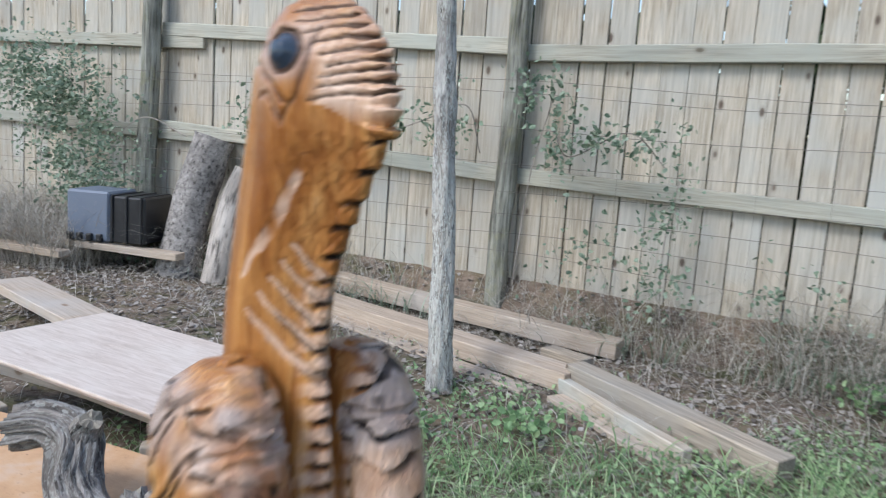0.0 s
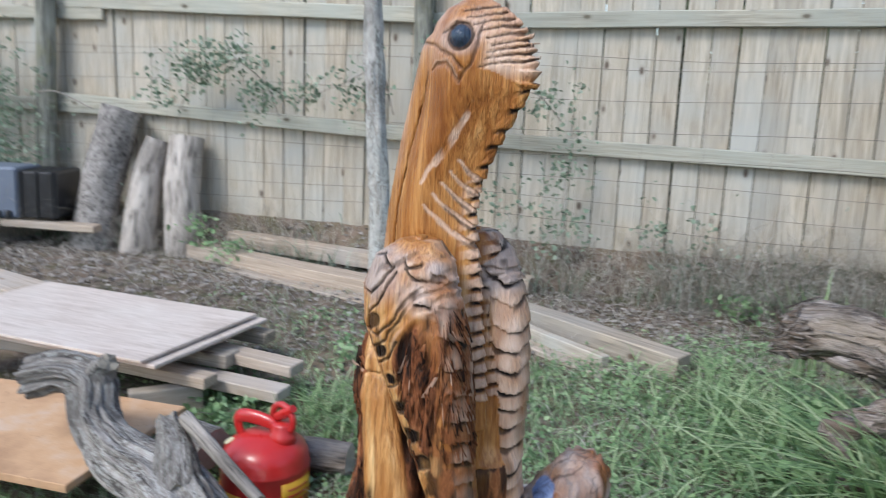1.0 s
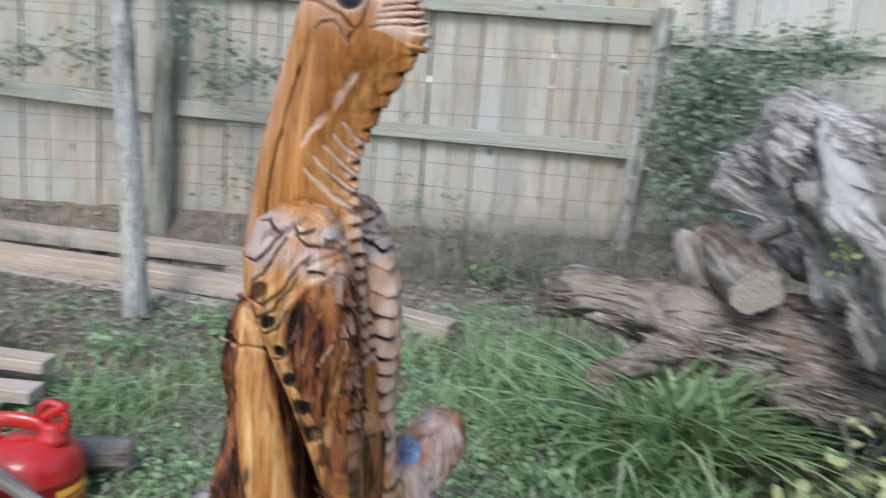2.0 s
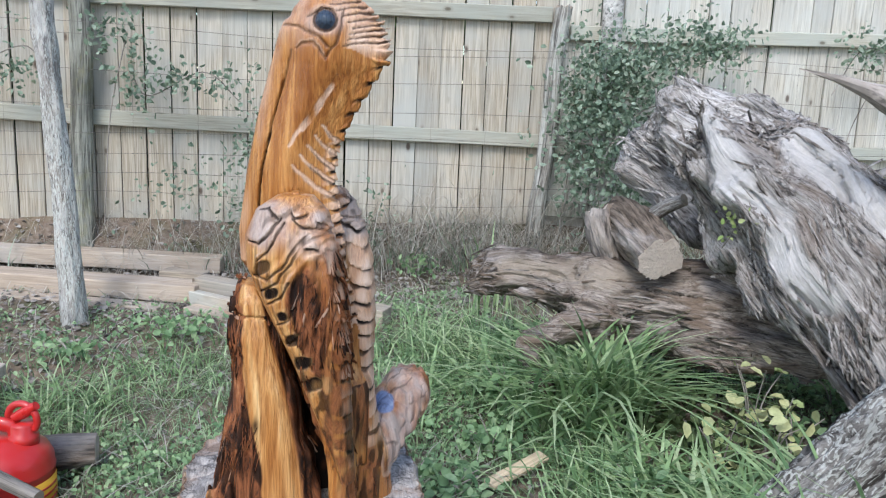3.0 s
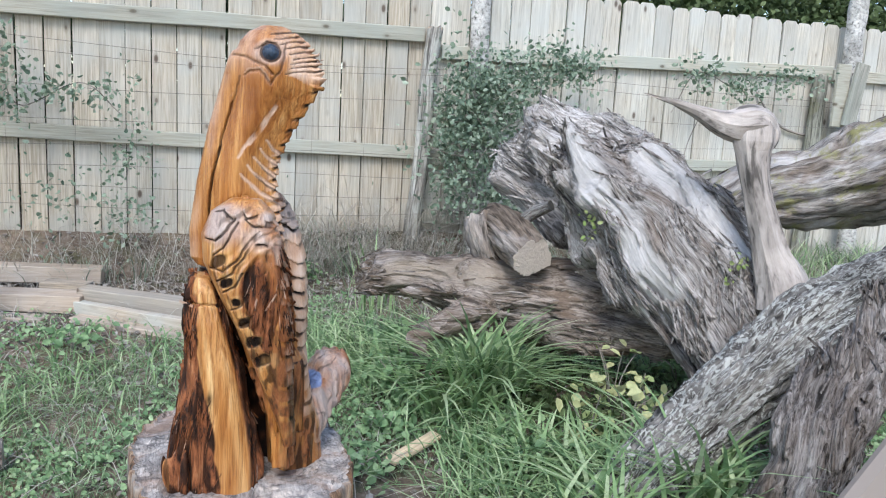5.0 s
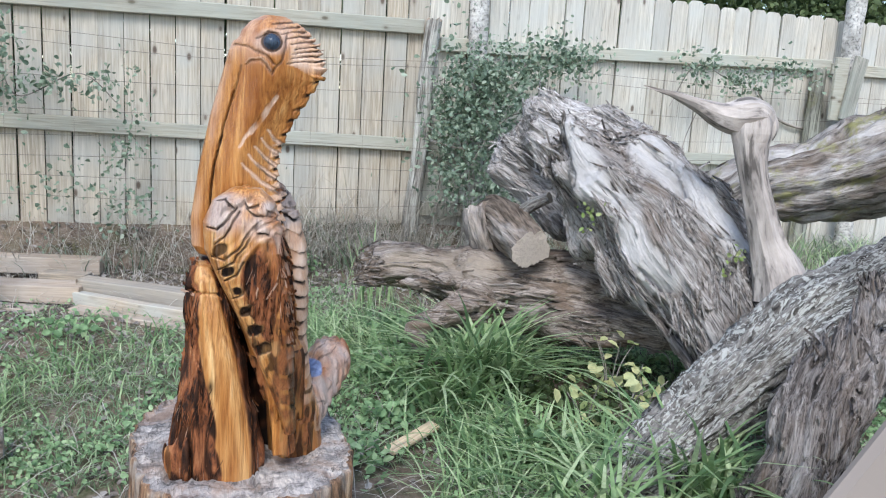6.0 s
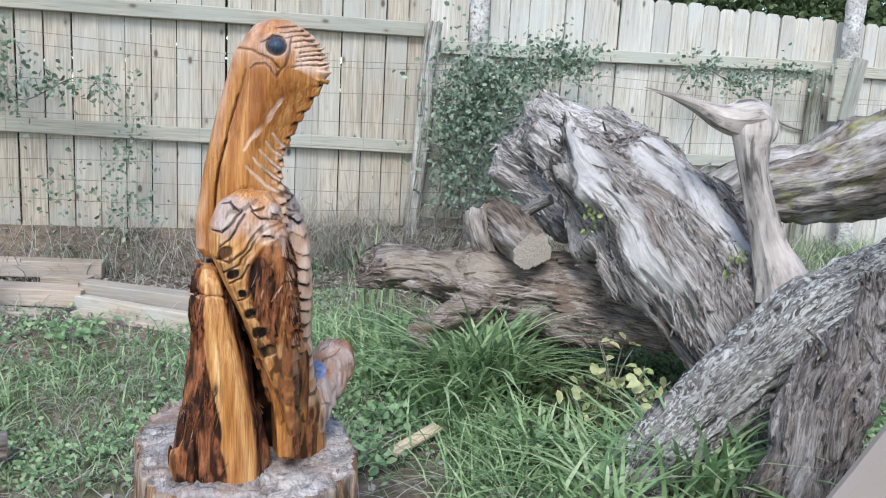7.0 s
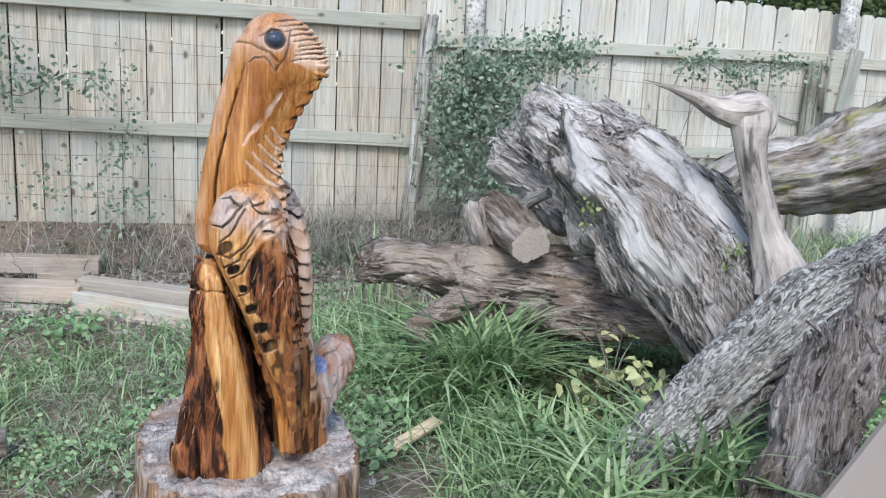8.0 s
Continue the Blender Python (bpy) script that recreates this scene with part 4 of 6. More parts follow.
    cool = top * np.clip(0.55 + 0.8 * fbm(q3 * 30, 2, 85), 0.15, 0.80) * step(0.920, 0.905, z) * step(0.062, 0.040, a)
    sh = on_wing * strokes(a, z, SHOULDER, 0.0031, 0.55)
    cut = cut + 0.0035 * sh
    char_shade = np.maximum(char_shade, 0.95 * sh)
    pale = np.maximum(pale, 0.7 * on_wing * strokes(a - 0.001, z - 0.0055, SHOULDER, 0.0032, 0.4) * step(-0.5, 0.2, wob))
    # trailing edge: overlapping feather tips, each ends in a burnt undercut with its shadow painted black; the inner
    # face stays smooth
    ab = np.abs(b) + 0.003 * wob
    mid_b, half_b = table(WING, z)[2:]
    out_ = (ab - mid_b) / half_b
    near_ = b > 0
    edge = np.where(near_, 0.017, 0.024) / span
    rear_ = on_wing * step(edge * 1.15, edge * 0.85, u + 0.03 * wob) * step(0.47, 0.50, z)
    tail = rear_ * np.where(near_, step(-0.45, -0.25, out_) * step(0.62, 0.45, out_), step(-1.25, -1.0, out_))
    jag_ = vnoise(q3 * (9, 9, 30), 31)
    slant = z - 0.75 * a + 0.30 * np.abs(ab - mid_b - 0.010) + 0.006 * jag_
    tk = saw(-slant / np.where(near_, 0.031, 0.027))
    tri = step(0.34, 0.22, tk + 0.16 * wob) * step(-0.5, -0.1, vnoise(q3 * 28, 32))
    cut = cut + tail * (0.0014 * tri - 0.0032 * tk * (0.7 + 0.5 * jag_))
    char_shade = np.maximum(char_shade * (1 - tail), tail * np.maximum(tri, np.where(near_, 0.75, 0.35) * step(0.0, 0.4, big_ + 0.4 * jag_)))
    pale = np.maximum(pale * (1 - tail), tail * np.clip(np.where(near_, -0.15, 0.28) + 0.45 * tk + 0.5 * wob, 0.0, 1.0))
    inner = rear_ * (1 - tail)
    char_shade = char_shade * (1 - inner)
    tail = np.maximum(tail, inner)
    # long feather tips at the back of the shoulder
    fs = saw(-(z - 0.42 * a) / 0.030 + 0.1 * wob)
    tips = on_wing * step(0.012, 0.020, -a - 0.022) * step(0.835, 0.850, z - 0.15 * a) * (1 - tail) * step(0.912, 0.902, z)
    cut = cut - 0.0028 * tips * fs
    char_shade = np.maximum(char_shade * (1 - 0.6 * tips), tips * step(0.22, 0.12, fs))
    pale = np.maximum(pale, tips * 0.65 * step(0.25, 0.5, fs))
    # bark left in the middle of the wing and on the tail
    mid_ = on_wing * (1 - tail) * (1 - burn) * step(0.98, 1.10, w + 0.10 * big_) * step(0.875, 0.84, z + 0.01 * wob) * step(0.46, 0.54, z)
    vein = vnoise(q3 * (46, 46, 7), 86)
    bark = mid_ * (0.45 + 0.55 * step(-0.25, 0.15, vein + 0.5 * step(0.02, 0.0, np.abs(u - 0.42 + 0.1 * big_) - 0.10)))
    ridge = fbm(q3 * (85, 85, 15), 3, 4)
    cut = cut + mid_ * (0.0060 * ridge + 0.0045 * (1 - 2 * np.abs(vnoise(q3 * (60, 60, 14), 87))))
    char_shade = np.maximum(char_shade, mid_ * 0.85 * step(0.36, 0.52, ridge + 0.22 * (np.abs(u - 0.42 + 0.1 * big_) < 0.12)))
    bark = np.maximum(bark, 0.8 * rear_ * near_ * (1 - tri) * step(0.86, 0.83, z))
    bark = np.maximum(bark, (1 - tail) * on_wing * 0.85 * step(0.70, 0.60, z) * step(-0.35, 0.1, big_))
    low_ = (z < 0.60) & (z > 0.36) & neck
    fib = fbm(q3 * (75, 75, 8), 3, 14)
    cut = cut + low_ * 0.006 * fib
    char_shade = np.maximum(char_shade, low_ * 0.8 * step(0.18, 0.36, fib))
    bark = np.maximum(bark, low_ * 0.8 * step(-0.3, 0.3, fbm(q3 * (40, 40, 9), 2, 15)))
    blot = fbm(q3 * (34, 34, 17), 3, 77)
    char_shade = np.maximum(char_shade, on_wing * (1 - tail) * step(0.70, 0.64, z) * step(0.30, 0.44, blot) * 0.8)
    return cut, char_shade, pale, sap, bark, cool


def bird(p):
    a, b, z = bird_frame(p)
    d = blend(loft(a, b, z, NECK, 0.42), loft(a, b, z, BILL), 0.012)
    d = blend(d, loft(a, b, z, BODY), 0.02)
    wing = loft(a, np.abs(b), z, WING, 0.8, 2.6)
    seam = step(0.007, 0.001, np.abs(d - wing)) * step(0.030, 0.012, np.minimum(d, wing)) * (z > 0.70)
    d = blend(d, wing, 0.004) + 0.004 * seam
    on = np.abs(d) < 0.016
    if on.any():
        d[on] += feather(a[on], b[on], z[on])[0]
    eye = np.linalg.norm(np.stack([a + 0.040, np.abs(b) - 0.043, z - 1.180], -1), axis=1)
    d = d + 0.003 * step(0.004, 0.0, np.abs(eye - 0.0170))
    d = np.minimum(d, np.maximum(eye - 0.0138, (z - 1.180) - 0.0095))
    d = blend(d, rod(p, (0.0, 0.655, 0.58), (0.03, 0.70, 0.37), 0.042, 0.056), 0.015)
    stub = rod(p, (0.03, 0.70, 0.43), (0.118, 0.79, 0.525), 0.050, 0.050) + 0.004 * vnoise(p * 40, 33) + 0.004 * (1 - 2 * np.abs(vnoise(p * (75, 75, 30), 36)))
    face = (p - (0.085, 0.745, 0.555)) @ np.array((-0.18, -0.38, 0.907)) + 0.004 * vnoise(p * 30, 34)
    stub = np.maximum(stub, face)
    d = blend(d, stub, 0.014)
    x, y = p[:, 0], p[:, 1]
    n = vnoise(p * (26, 26, 7), 2)
    sx0, sx1, _, _ = table(SHAFT, z)
    su = (x - sx0) / (sx1 - sx0)
    rugged = step(0.42 + 0.9 * np.maximum(0.52 - z, 0), 0.22 + 0.9 * np.maximum(0.52 - z, 0), su) + 0.5 * step(0.85, 0.95, su)
    shaft = loft(x, y, z, SHAFT, 1.0, 2.8) + rugged * (0.006 * n + 0.011 * (1 - 2 * np.abs(vnoise(p * (52, 52, 10), 22)))) + 0.0015 * vnoise(p * (90, 90, 8), 23)
    shaft = np.maximum(shaft, 0.578 + 0.02 * (z - 0.5) + 0.10 * np.abs(x + 0.11) - y - 0.02)
    shaft = shaft + 0.004 * step(0.004, 0.0, np.abs(z - 0.725 + 0.1 * (x + 0.16)))
    rear = loft(x, y, z, BACKING) + 0.006 * vnoise(p * (30, 30, 9), 41)
    return np.minimum(np.minimum(d, shaft), rear)


pts, quads = surface(bird, (-0.27, 0.47, 0.345), (0.21, 0.90, 1.25), 0.0022, 1.8)
a, b, z = bird_frame(pts)
cut, char_shade, pale, sap, bark, cool = feather(a, b, z)
x, y = pts[:, 0], pts[:, 1]
on_shaft = loft(x, y, z, SHAFT) < 0.012
wn_ = vnoise(pts * (34, 34, 6), 12)
sx0, sx1, _, _ = table(SHAFT, z)
su = (x - sx0) / (sx1 - sx0)
jag = 0.16 * fbm(pts * (26, 26, 10), 3, 12) + 0.20 * np.maximum(0.54 - z, 0) / 0.15
s_bark = on_shaft * np.maximum(step(0.335, 0.305, su - jag), step(0.82, 0.88, su + 0.06 * wn_))
s_sap = on_shaft * (1 - s_bark) * np.clip(0.30 + 0.5 * vnoise(pts * (46, 46, 3.2), 3) + 0.9 * step(0.045, 0.025, np.abs(su - 0.43 - 0.03 * wn_)) + 0.3 * step(0.52, 0.42, z), 0, 1)
hole = np.exp(-(((x + 0.150) / 0.006) ** 2 + ((z - 0.552) / 0.012) ** 2)) * on_shaft
# dark bark cracks; the band down the right edge paints the gap's shade
crack = np.maximum(0.94 * s_bark * step(-0.16, 0.10, fbm(pts * (62, 62, 12), 2, 47)), on_shaft * 0.8 * step(0.86, 0.95, su) * step(0.40, 0.5, z))
rear_on = (loft(x, y, z, BACKING) < 0.008) & ~on_shaft & (z < 0.775) & (y > 0.66) & (x < 0.05)
stub_on = rod(pts, (0.03, 0.70, 0.43), (0.118, 0.79, 0.525), 0.050, 0.050) < 0.008
facing = (pts - (0.085, 0.745, 0.555)) @ np.array((-0.18, -0.38, 0.907))
off_ = np.cross(pts - np.array((0.052, 0.651, 0.552)), np.array((0.186, 0.928, -0.322)))
blue = stub_on * (y < 0.76) * step(1.15, 0.85, np.linalg.norm(off_, axis=1) / 0.019 + 0.3 * vnoise(pts * 60, 6))
stub_grey = stub_on * np.clip(0.38 + 0.6 * vnoise(pts * (60, 60, 22), 45), 0, 0.8)
stub_lines = stub_on * 0.55 * step(0.06, 0.02, np.abs(vnoise(np.stack([(pts - (0.03, 0.70, 0.43)) @ np.array(v_) for v_ in ((0.75, -0.66, 0.0), (0.45, 0.51, -0.73), (0.09, 0.08, 0.11))], -1) * 60, 46)))
pale = np.where(stub_on, 0.35 * step(-0.2, 0.4, vnoise(pts * 42, 44)), np.where(on_shaft | rear_on, 0, pale))
# the backing is all black: the crevice's shade is put into its colour
char_shade = np.where(stub_on, stub_lines * (1 - blue), np.where(rear_on, 1.0, char_shade))
bark = np.where(rear_on, 1.0, bark)
eye = step(0.0156, 0.0146, np.linalg.norm(np.stack([a + 0.040, np.abs(b) - 0.043, z - 1.180], -1), axis=1))
eye_r = np.linalg.norm(np.stack([(a + 0.040) * 0.8, np.abs(b) - 0.043, z - 1.180], -1), axis=1)
lid = np.maximum(step(0.028, 0.019, eye_r) * (1 - eye) * (z > 1.15) * 0.38, np.where(stub_on, stub_grey * (1 - blue), np.where(on_shaft, 0, cool)))
rim = step(0.003, 0.001, np.abs(np.linalg.norm(np.stack([a + 0.040, np.abs(b) - 0.043, z - 1.180], -1), axis=1) - 0.0168))
masks = {
    "char_shade": np.clip(np.where(on_shaft, np.maximum(hole, crack), np.maximum(char_shade, rim * 0.9)), 0, 1) * (0.92 + 0.25 * vnoise(pts * 55, 8)).clip(0, 1), "pale": np.clip(pale, 0, 1), "sap": np.clip(np.where(on_shaft, s_sap, sap), 0, 1),
    "bark": np.clip(np.where(on_shaft, s_bark, np.maximum(bark, 0.75 * (stub_on & (x + 0.02 * wn_ > 0.075)))), 0, 1), "blue": np.clip(blue, 0, 1), "eye": eye, "lid": lid}
smooth_ = 1.0 - np.clip(1.6 * masks["bark"] - 0.5, 0, 1) * np.where(rear_on | stub_on, 0, 1)
FLAKES = 1400
fp, ff, pick = splinters(pts, quads, (-0.16, 0.06, -0.95), FLAKES, 90, 0.32, smooth_, 0.0, 0.35)
tone = np.repeat(rng.uniform(0, 1, FLAKES), 12)
for key in masks:
    masks[key] = np.concatenate([masks[key], np.repeat(masks[key][pick], 12)])
masks["char_shade"][len(pts):] = np.where(tone < 0.24, 0.9, 0.0)
masks["pale"][len(pts):] = np.where(tone > 0.93, 0.5, 0.0)
masks["bark"][len(pts):] = 1.0
statue = part("bird_carving", (np.vstack([pts, fp]), np.vstack([quads, ff + len(pts)]), masks), m_statue)
tagged(statue, "oiled orange chainsaw carving of a pelican with burnt feathers", "statue")

# ---- dead wood ----
def heap_wood(name, rods, axis_, lo, hi, h, mat, label, k=0.06, rough=0.02, seed=0, extra=None, fibre=(24, 24, 3.0), grooves=(), bleached=(), flakes=0):
    """A gnarled log: swollen rods run together, furrowed along its main direction."""
    d = np.array(axis_, float)
    d /= np.linalg.norm(d)
    u = np.cross(d, (0, 0, 1))
    u /= np.linalg.norm(u)
    w = np.cross(d, u)
    M = np.stack([u, w, d], 1)

    def swirl(p):
        g = p @ M
        return g + 0.050 * np.stack([fbm(p * 3.2, 2, seed), fbm(p * 3.2 + 9, 2, seed), 0 * g[:, 0]], -1)

    def value(p):
        v = None
        for a_, b_, ra, rb in rods:
            q = rod(p, a_, b_, ra, rb)
            v = q if v is None else blend(v, q, k)
        for a_, b_, ra, rb in grooves:
            v = -blend(-v, rod(p, a_, b_, ra, rb), 0.03)
        on = np.abs(v) < 0.10
        if on.any():
            p_ = p[on]
            g = swirl(p_)
            furrow = (1 - 2 * np.abs(vnoise(g * fibre, seed + 1))) + 0.7 * (1 - 2 * np.abs(vnoise(g * np.array(fibre) * 2.2, seed + 2))) + 0.4 * vnoise(g * np.array(fibre) * (4.5, 4.5, 3.5), seed + 4)
            rift = np.exp(-(vnoise(g * np.array(fibre) * (0.75, 0.75, 0.55) + 5, seed + 9) / 0.09) ** 2) * step(-0.35, 0.15, vnoise(p_ * 6, seed + 10))
            chips = np.abs(vnoise(g * np.array(fibre) * (1.6, 1.6, 2.6), seed + 12))
            v[on] = v[on] + 0.70 * rough * furrow + 1.7 * rough * rift + 0.5 * rough * chips + 1.7 * rough * fbm(p_ * 4.0, 3, seed + 3) + 1.1 * rough * (1 - 2 * np.abs(vnoise(g * np.array(fibre) * (0.36, 0.36, 0.5), seed + 6)))
        return np.maximum(v, extra(p)) if extra else v

    pts, quads = surface(value, lo, hi, h)
    g = swirl(pts)
    silver = np.zeros(len(pts))
    for a_, b_, ra, rb in bleached:
        silver = np.maximum(silver, step(0.03, -0.03, rod(pts, a_, b_, ra, rb) + 0.03 * vnoise(g * (20, 20, 5), seed + 8)))
    ob = part(name, (pts, quads, {"grain": g, "end": 0.75 * silver}), mat)
    if flakes:
        sp, sf, pick = splinters(pts, quads, axis_, flakes, seed + 40, 1.0, silver)
        part("wood_fibre", (sp, sf, {"grain": np.repeat(g[pick], 12, 0) + (sp - np.repeat(pts[pick], 12, 0)) @ M + np.repeat(rng.uniform(0, 9, (flakes, 1)), 12, 0), "end": np.zeros(len(sp))}), mat, ob, "loose grey wood fibres and flakes", smooth=False)
    return tagged(ob, label, "log")


def around(rods, pad=0.12):
    q = np.array([c for r in rods for c in (np.array(r[0]) - max(r[2:]), np.array(r[0]) + max(r[2:]), np.array(r[1]) - max(r[2:]), np.array(r[1]) + max(r[2:]))])
    return tuple(q.min(0) - pad), tuple(q.max(0) + pad)


rods = [((0.648, 2.401, 0.392), (0.795, 2.32, 0.412), 0.080, 0.115), ((0.66, 2.33, 0.37), (0.60, 2.36, 0.345), 0.05, 0.022), ((0.70, 2.36, 0.43), (0.625, 2.44, 0.43), 0.05, 0.03), ((0.795, 2.32, 0.412), (1.034, 2.15, 0.372), 0.10, 0.16), ((1.034, 2.15, 0.372), (1.349, 1.977, 0.344), 0.165, 0.20), ((1.349, 1.977, 0.344), (1.794, 1.819, 0.37), 0.20, 0.21),
        ((0.954, 2.006, 0.312), (0.692, 1.925, 0.229), 0.10, 0.055), ((0.692, 1.925, 0.229), (0.736, 1.834, 0.119), 0.055, 0.06), ((0.854, 2.079, 0.392), (0.647, 2.149, 0.364), 0.06, 0.025), ((1.261, 1.803, 0.285), (1.565, 1.669, 0.276), 0.10, 0.09), ((0.798, 2.124, 0.347), (0.69, 2.129, 0.337), 0.03, 0.012)]
rotten = heap_wood("rotten_log", rods, (0.9, -0.5, -0.05), *around(rods), 0.008, m_rotten, "fallen rotten grey-brown log with broken end", 0.05, 0.014, 3, None, (24, 24, 3.0), [((1.019, 1.78, 0.268), (1.203, 1.645, 0.25), 0.05, 0.09), ((1.203, 1.645, 0.25), (1.636, 1.471, 0.22), 0.09, 0.11)], [((0.681, 2.238, 0.445), (1.064, 1.947, 0.499), 0.07, 0.06)], 1500)

rods = [((1.339, 1.87, 0.919), (1.449, 1.691, 0.754), 0.14, 0.22), ((1.449, 1.691, 0.754), (1.55, 1.537, 0.586), 0.22, 0.23), ((1.55, 1.537, 0.586), (1.622, 1.317, 0.354), 0.23, 0.14), ((1.316, 1.696, 0.633), (1.55, 1.341, 0.225), 0.06, 0.05),
        ((1.2, 1.794, 1.056), (1.291, 1.69, 0.847), 0.018, 0.13), ((1.198, 1.793, 1.047), (1.101, 1.844, 0.896), 0.022, 0.02), ((1.115, 1.84, 0.901), (1.307, 1.755, 0.819), 0.022, 0.12), ((1.478, 1.669, 0.985), (1.634, 1.499, 0.782), 0.075, 0.12), ((1.634, 1.499, 0.782), (1.736, 1.365, 0.607), 0.12, 0.09),
        ((1.642, 1.353, 0.59), (1.651, 1.225, 0.38), 0.12, 0.11), ((1.293, 1.829, 0.899), (1.322, 1.763, 0.599), 0.10, 0.07)]
big = heap_wood("driftwood_log", rods, (0.50, -0.42, -0.75), *around(rods), 0.0075, m_drift, "huge silver-grey driftwood trunk leaning with split fibres", 0.035, 0.014, 11, None, (30, 30, 3.2), [((1.423, 1.446, 0.896), (1.541, 1.159, 0.51), 0.03, 0.055), ((1.216, 1.642, 0.727), (1.268, 1.499, 0.525), 0.05, 0.05)],
                [((1.167, 1.741, 1.052), (1.205, 1.602, 0.845), 0.05, 0.08), ((1.441, 1.609, 0.994), (1.657, 1.303, 0.7), 0.07, 0.06), ((1.283, 1.467, 0.733), (1.461, 1.196, 0.319), 0.05, 0.08), ((1.30, 1.60, 0.80), (1.42, 1.40, 0.55), 0.05, 0.07)], 2600)
rods = [((1.266, 2.423, 0.847), (1.367, 2.32, 1.072), 0.10, 0.10), ((1.367, 2.32, 1.072), (1.539, 2.143, 1.037), 0.11, 0.10), ((1.539, 2.143, 1.037), (1.767, 2.024, 0.847), 0.10, 0.12), ((1.302, 2.406, 0.824), (1.471, 2.203, 0.646), 0.09, 0.11), ((1.767, 2.024, 0.847), (1.996, 1.794, 0.638), 0.12, 0.14), ((1.309, 2.219, 1.0), (1.518, 1.996, 0.785), 0.09, 0.13)]
backw = heap_wood("driftwood_snag", rods, (0.6, -0.4, -0.5), *around(rods), 0.0095, m_snag, "broken grey driftwood root behind the leaning trunk", 0.05, 0.014, 15, flakes=1200)


def log(name, ctrl, rings, sides, mat, label, bark=0.008, knots=0.01, seed=0, along=2.0, around_=4.0, ragged=0.0, category="log", group=""):
    ob = part(name, tube(ctrl, rings, sides, bark, knots, seed, along, around_, 1.0, True, ragged), mat)
    return tagged(ob, label, category, group)


log("sawn_branch_log", [(1.105, 2.24, 0.655, 0.070), (1.119, 2.13, 0.640, 0.086), (1.125, 1.997, 0.6, 0.084), (1.125, 1.861, 0.565, 0.076)], 70, 84, m_barklog, "short brown log with a pale sawn end", 0.0042, 0.012, 4, 7, 7, 0.0)
log("bark_chunk", [(1.03, 2.20, 0.68, 0.050), (1.04, 2.16, 0.60, 0.062), (1.06, 2.12, 0.50, 0.050)], 30, 54, m_barklog, "dark stub of bark wedged behind the sawn log", 0.008, 0.012, 14, 7, 7, 0.015)
log("broken_branch", [(1.161, 2.102, 0.654, 0.026), (1.206, 2.043, 0.715, 0.026), (1.251, 1.98, 0.756, 0.022)], 20, 20, m_branch, "broken grey branch stub", 0.003, 0.006, 6)
log("mossy_log", [(2.143, 2.174, 0.642, 0.13), (2.323, 2.028, 0.795, 0.15), (2.512, 1.865, 0.868, 0.165), (2.704, 1.706, 0.974, 0.20), (2.957, 1.536, 1.136, 0.22)], 110, 90, m_mosslog, "thick fallen log with yellow-green moss", 0.020, 0.035, 8, 3.5, 5.0)
log("lichen_log", [(0.903, 0.883, -0.025, 0.085), (1.127, 0.936, 0.121, 0.095), (1.399, 0.977, 0.295, 0.108), (1.688, 1.012, 0.469, 0.118), (2.025, 1.039, 0.583, 0.125), (2.545, 1.073, 0.738, 0.13)], 170, 110, m_greybark, "dark furrowed log spotted with white lichen", 0.017, 0.015, 9, 5.0, 10.0)
rods = [((1.252, 0.57, 0.02), (1.352, 0.619, 0.313), 0.125, 0.115), ((1.352, 0.619, 0.313), (1.484, 0.655, 0.477), 0.115, 0.095), ((1.484, 0.655, 0.477), (1.534, 0.68, 0.593), 0.085, 0.045), ((1.534, 0.68, 0.593), (1.546, 0.694, 0.691), 0.04, 0.02), ((1.56, 0.653, 0.615), (1.572, 0.667, 0.712), 0.035, 0.018), ((1.522, 0.665, 0.487), (1.767, 0.66, 0.475), 0.085, 0.12), ((1.254, 0.62, 0.119), (1.434, 0.654, 0.37), 0.085, 0.085)]
gnarl = heap_wood("gnarled_stump", rods, (0.25, 0.15, 0.9), *around(rods, 0.08), 0.0065, m_gnarl, "gnarled grey-brown stump with a split upright knob", 0.03, 0.013, 21, None, (32, 32, 7), flakes=600)

# the second carving, still bare: flat saw facets on neck, head and beak
CR, CU = Vector((0.940, -0.337, 0.05)), Vector((-0.011, 0.120, 0.993))
CO = Vector((1.6, 1.26, 1.05))


CRANE_NECK = ((0.1108, -0.5353, 0.0985), (0.1072, -0.4879, 0.0945), (0.0941, -0.437, 0.0827), (0.0645, -0.3468, 0.061), (0.0256, -0.1972, 0.0502), (0.0074, -0.1043, 0.0482), (-0.0006, -0.0339, 0.0551), (-0.0005, 0.016, 0.067), (0.0032, 0.0714, 0.0591), (0.0038, 0.1063, 0.0236))
CRANE_HEAD = ((0.0637, 0.0405, 0.0158), (0.0368, 0.0661, 0.0433), (-0.0041, 0.0676, 0.063), (-0.0559, 0.0636, 0.0591), (-0.1119, 0.0742, 0.0394), (-0.1759, 0.1032, 0.0226), (-0.2472, 0.132, 0.0158), (-0.3108, 0.1517, 0.0098), (-0.3611, 0.1651, 0.003))


def crane_form(rows, sides, seed):
    """A hewn form with flat faces: rows of (across, up, half width) in the plane of the carving, its depth a little less."""
    c_ = [(*(CO + CR * x_ + CU * z_), r_) for x_, z_, r_ in rows]
    return tube(c_, 3 * len(rows), sides, 0.0, 0.010, seed, 6.0, 1.6)


CNECK = crane_form(CRANE_NECK, 9, 3)
CHEAD = crane_form(CRANE_HEAD, 8, 6)
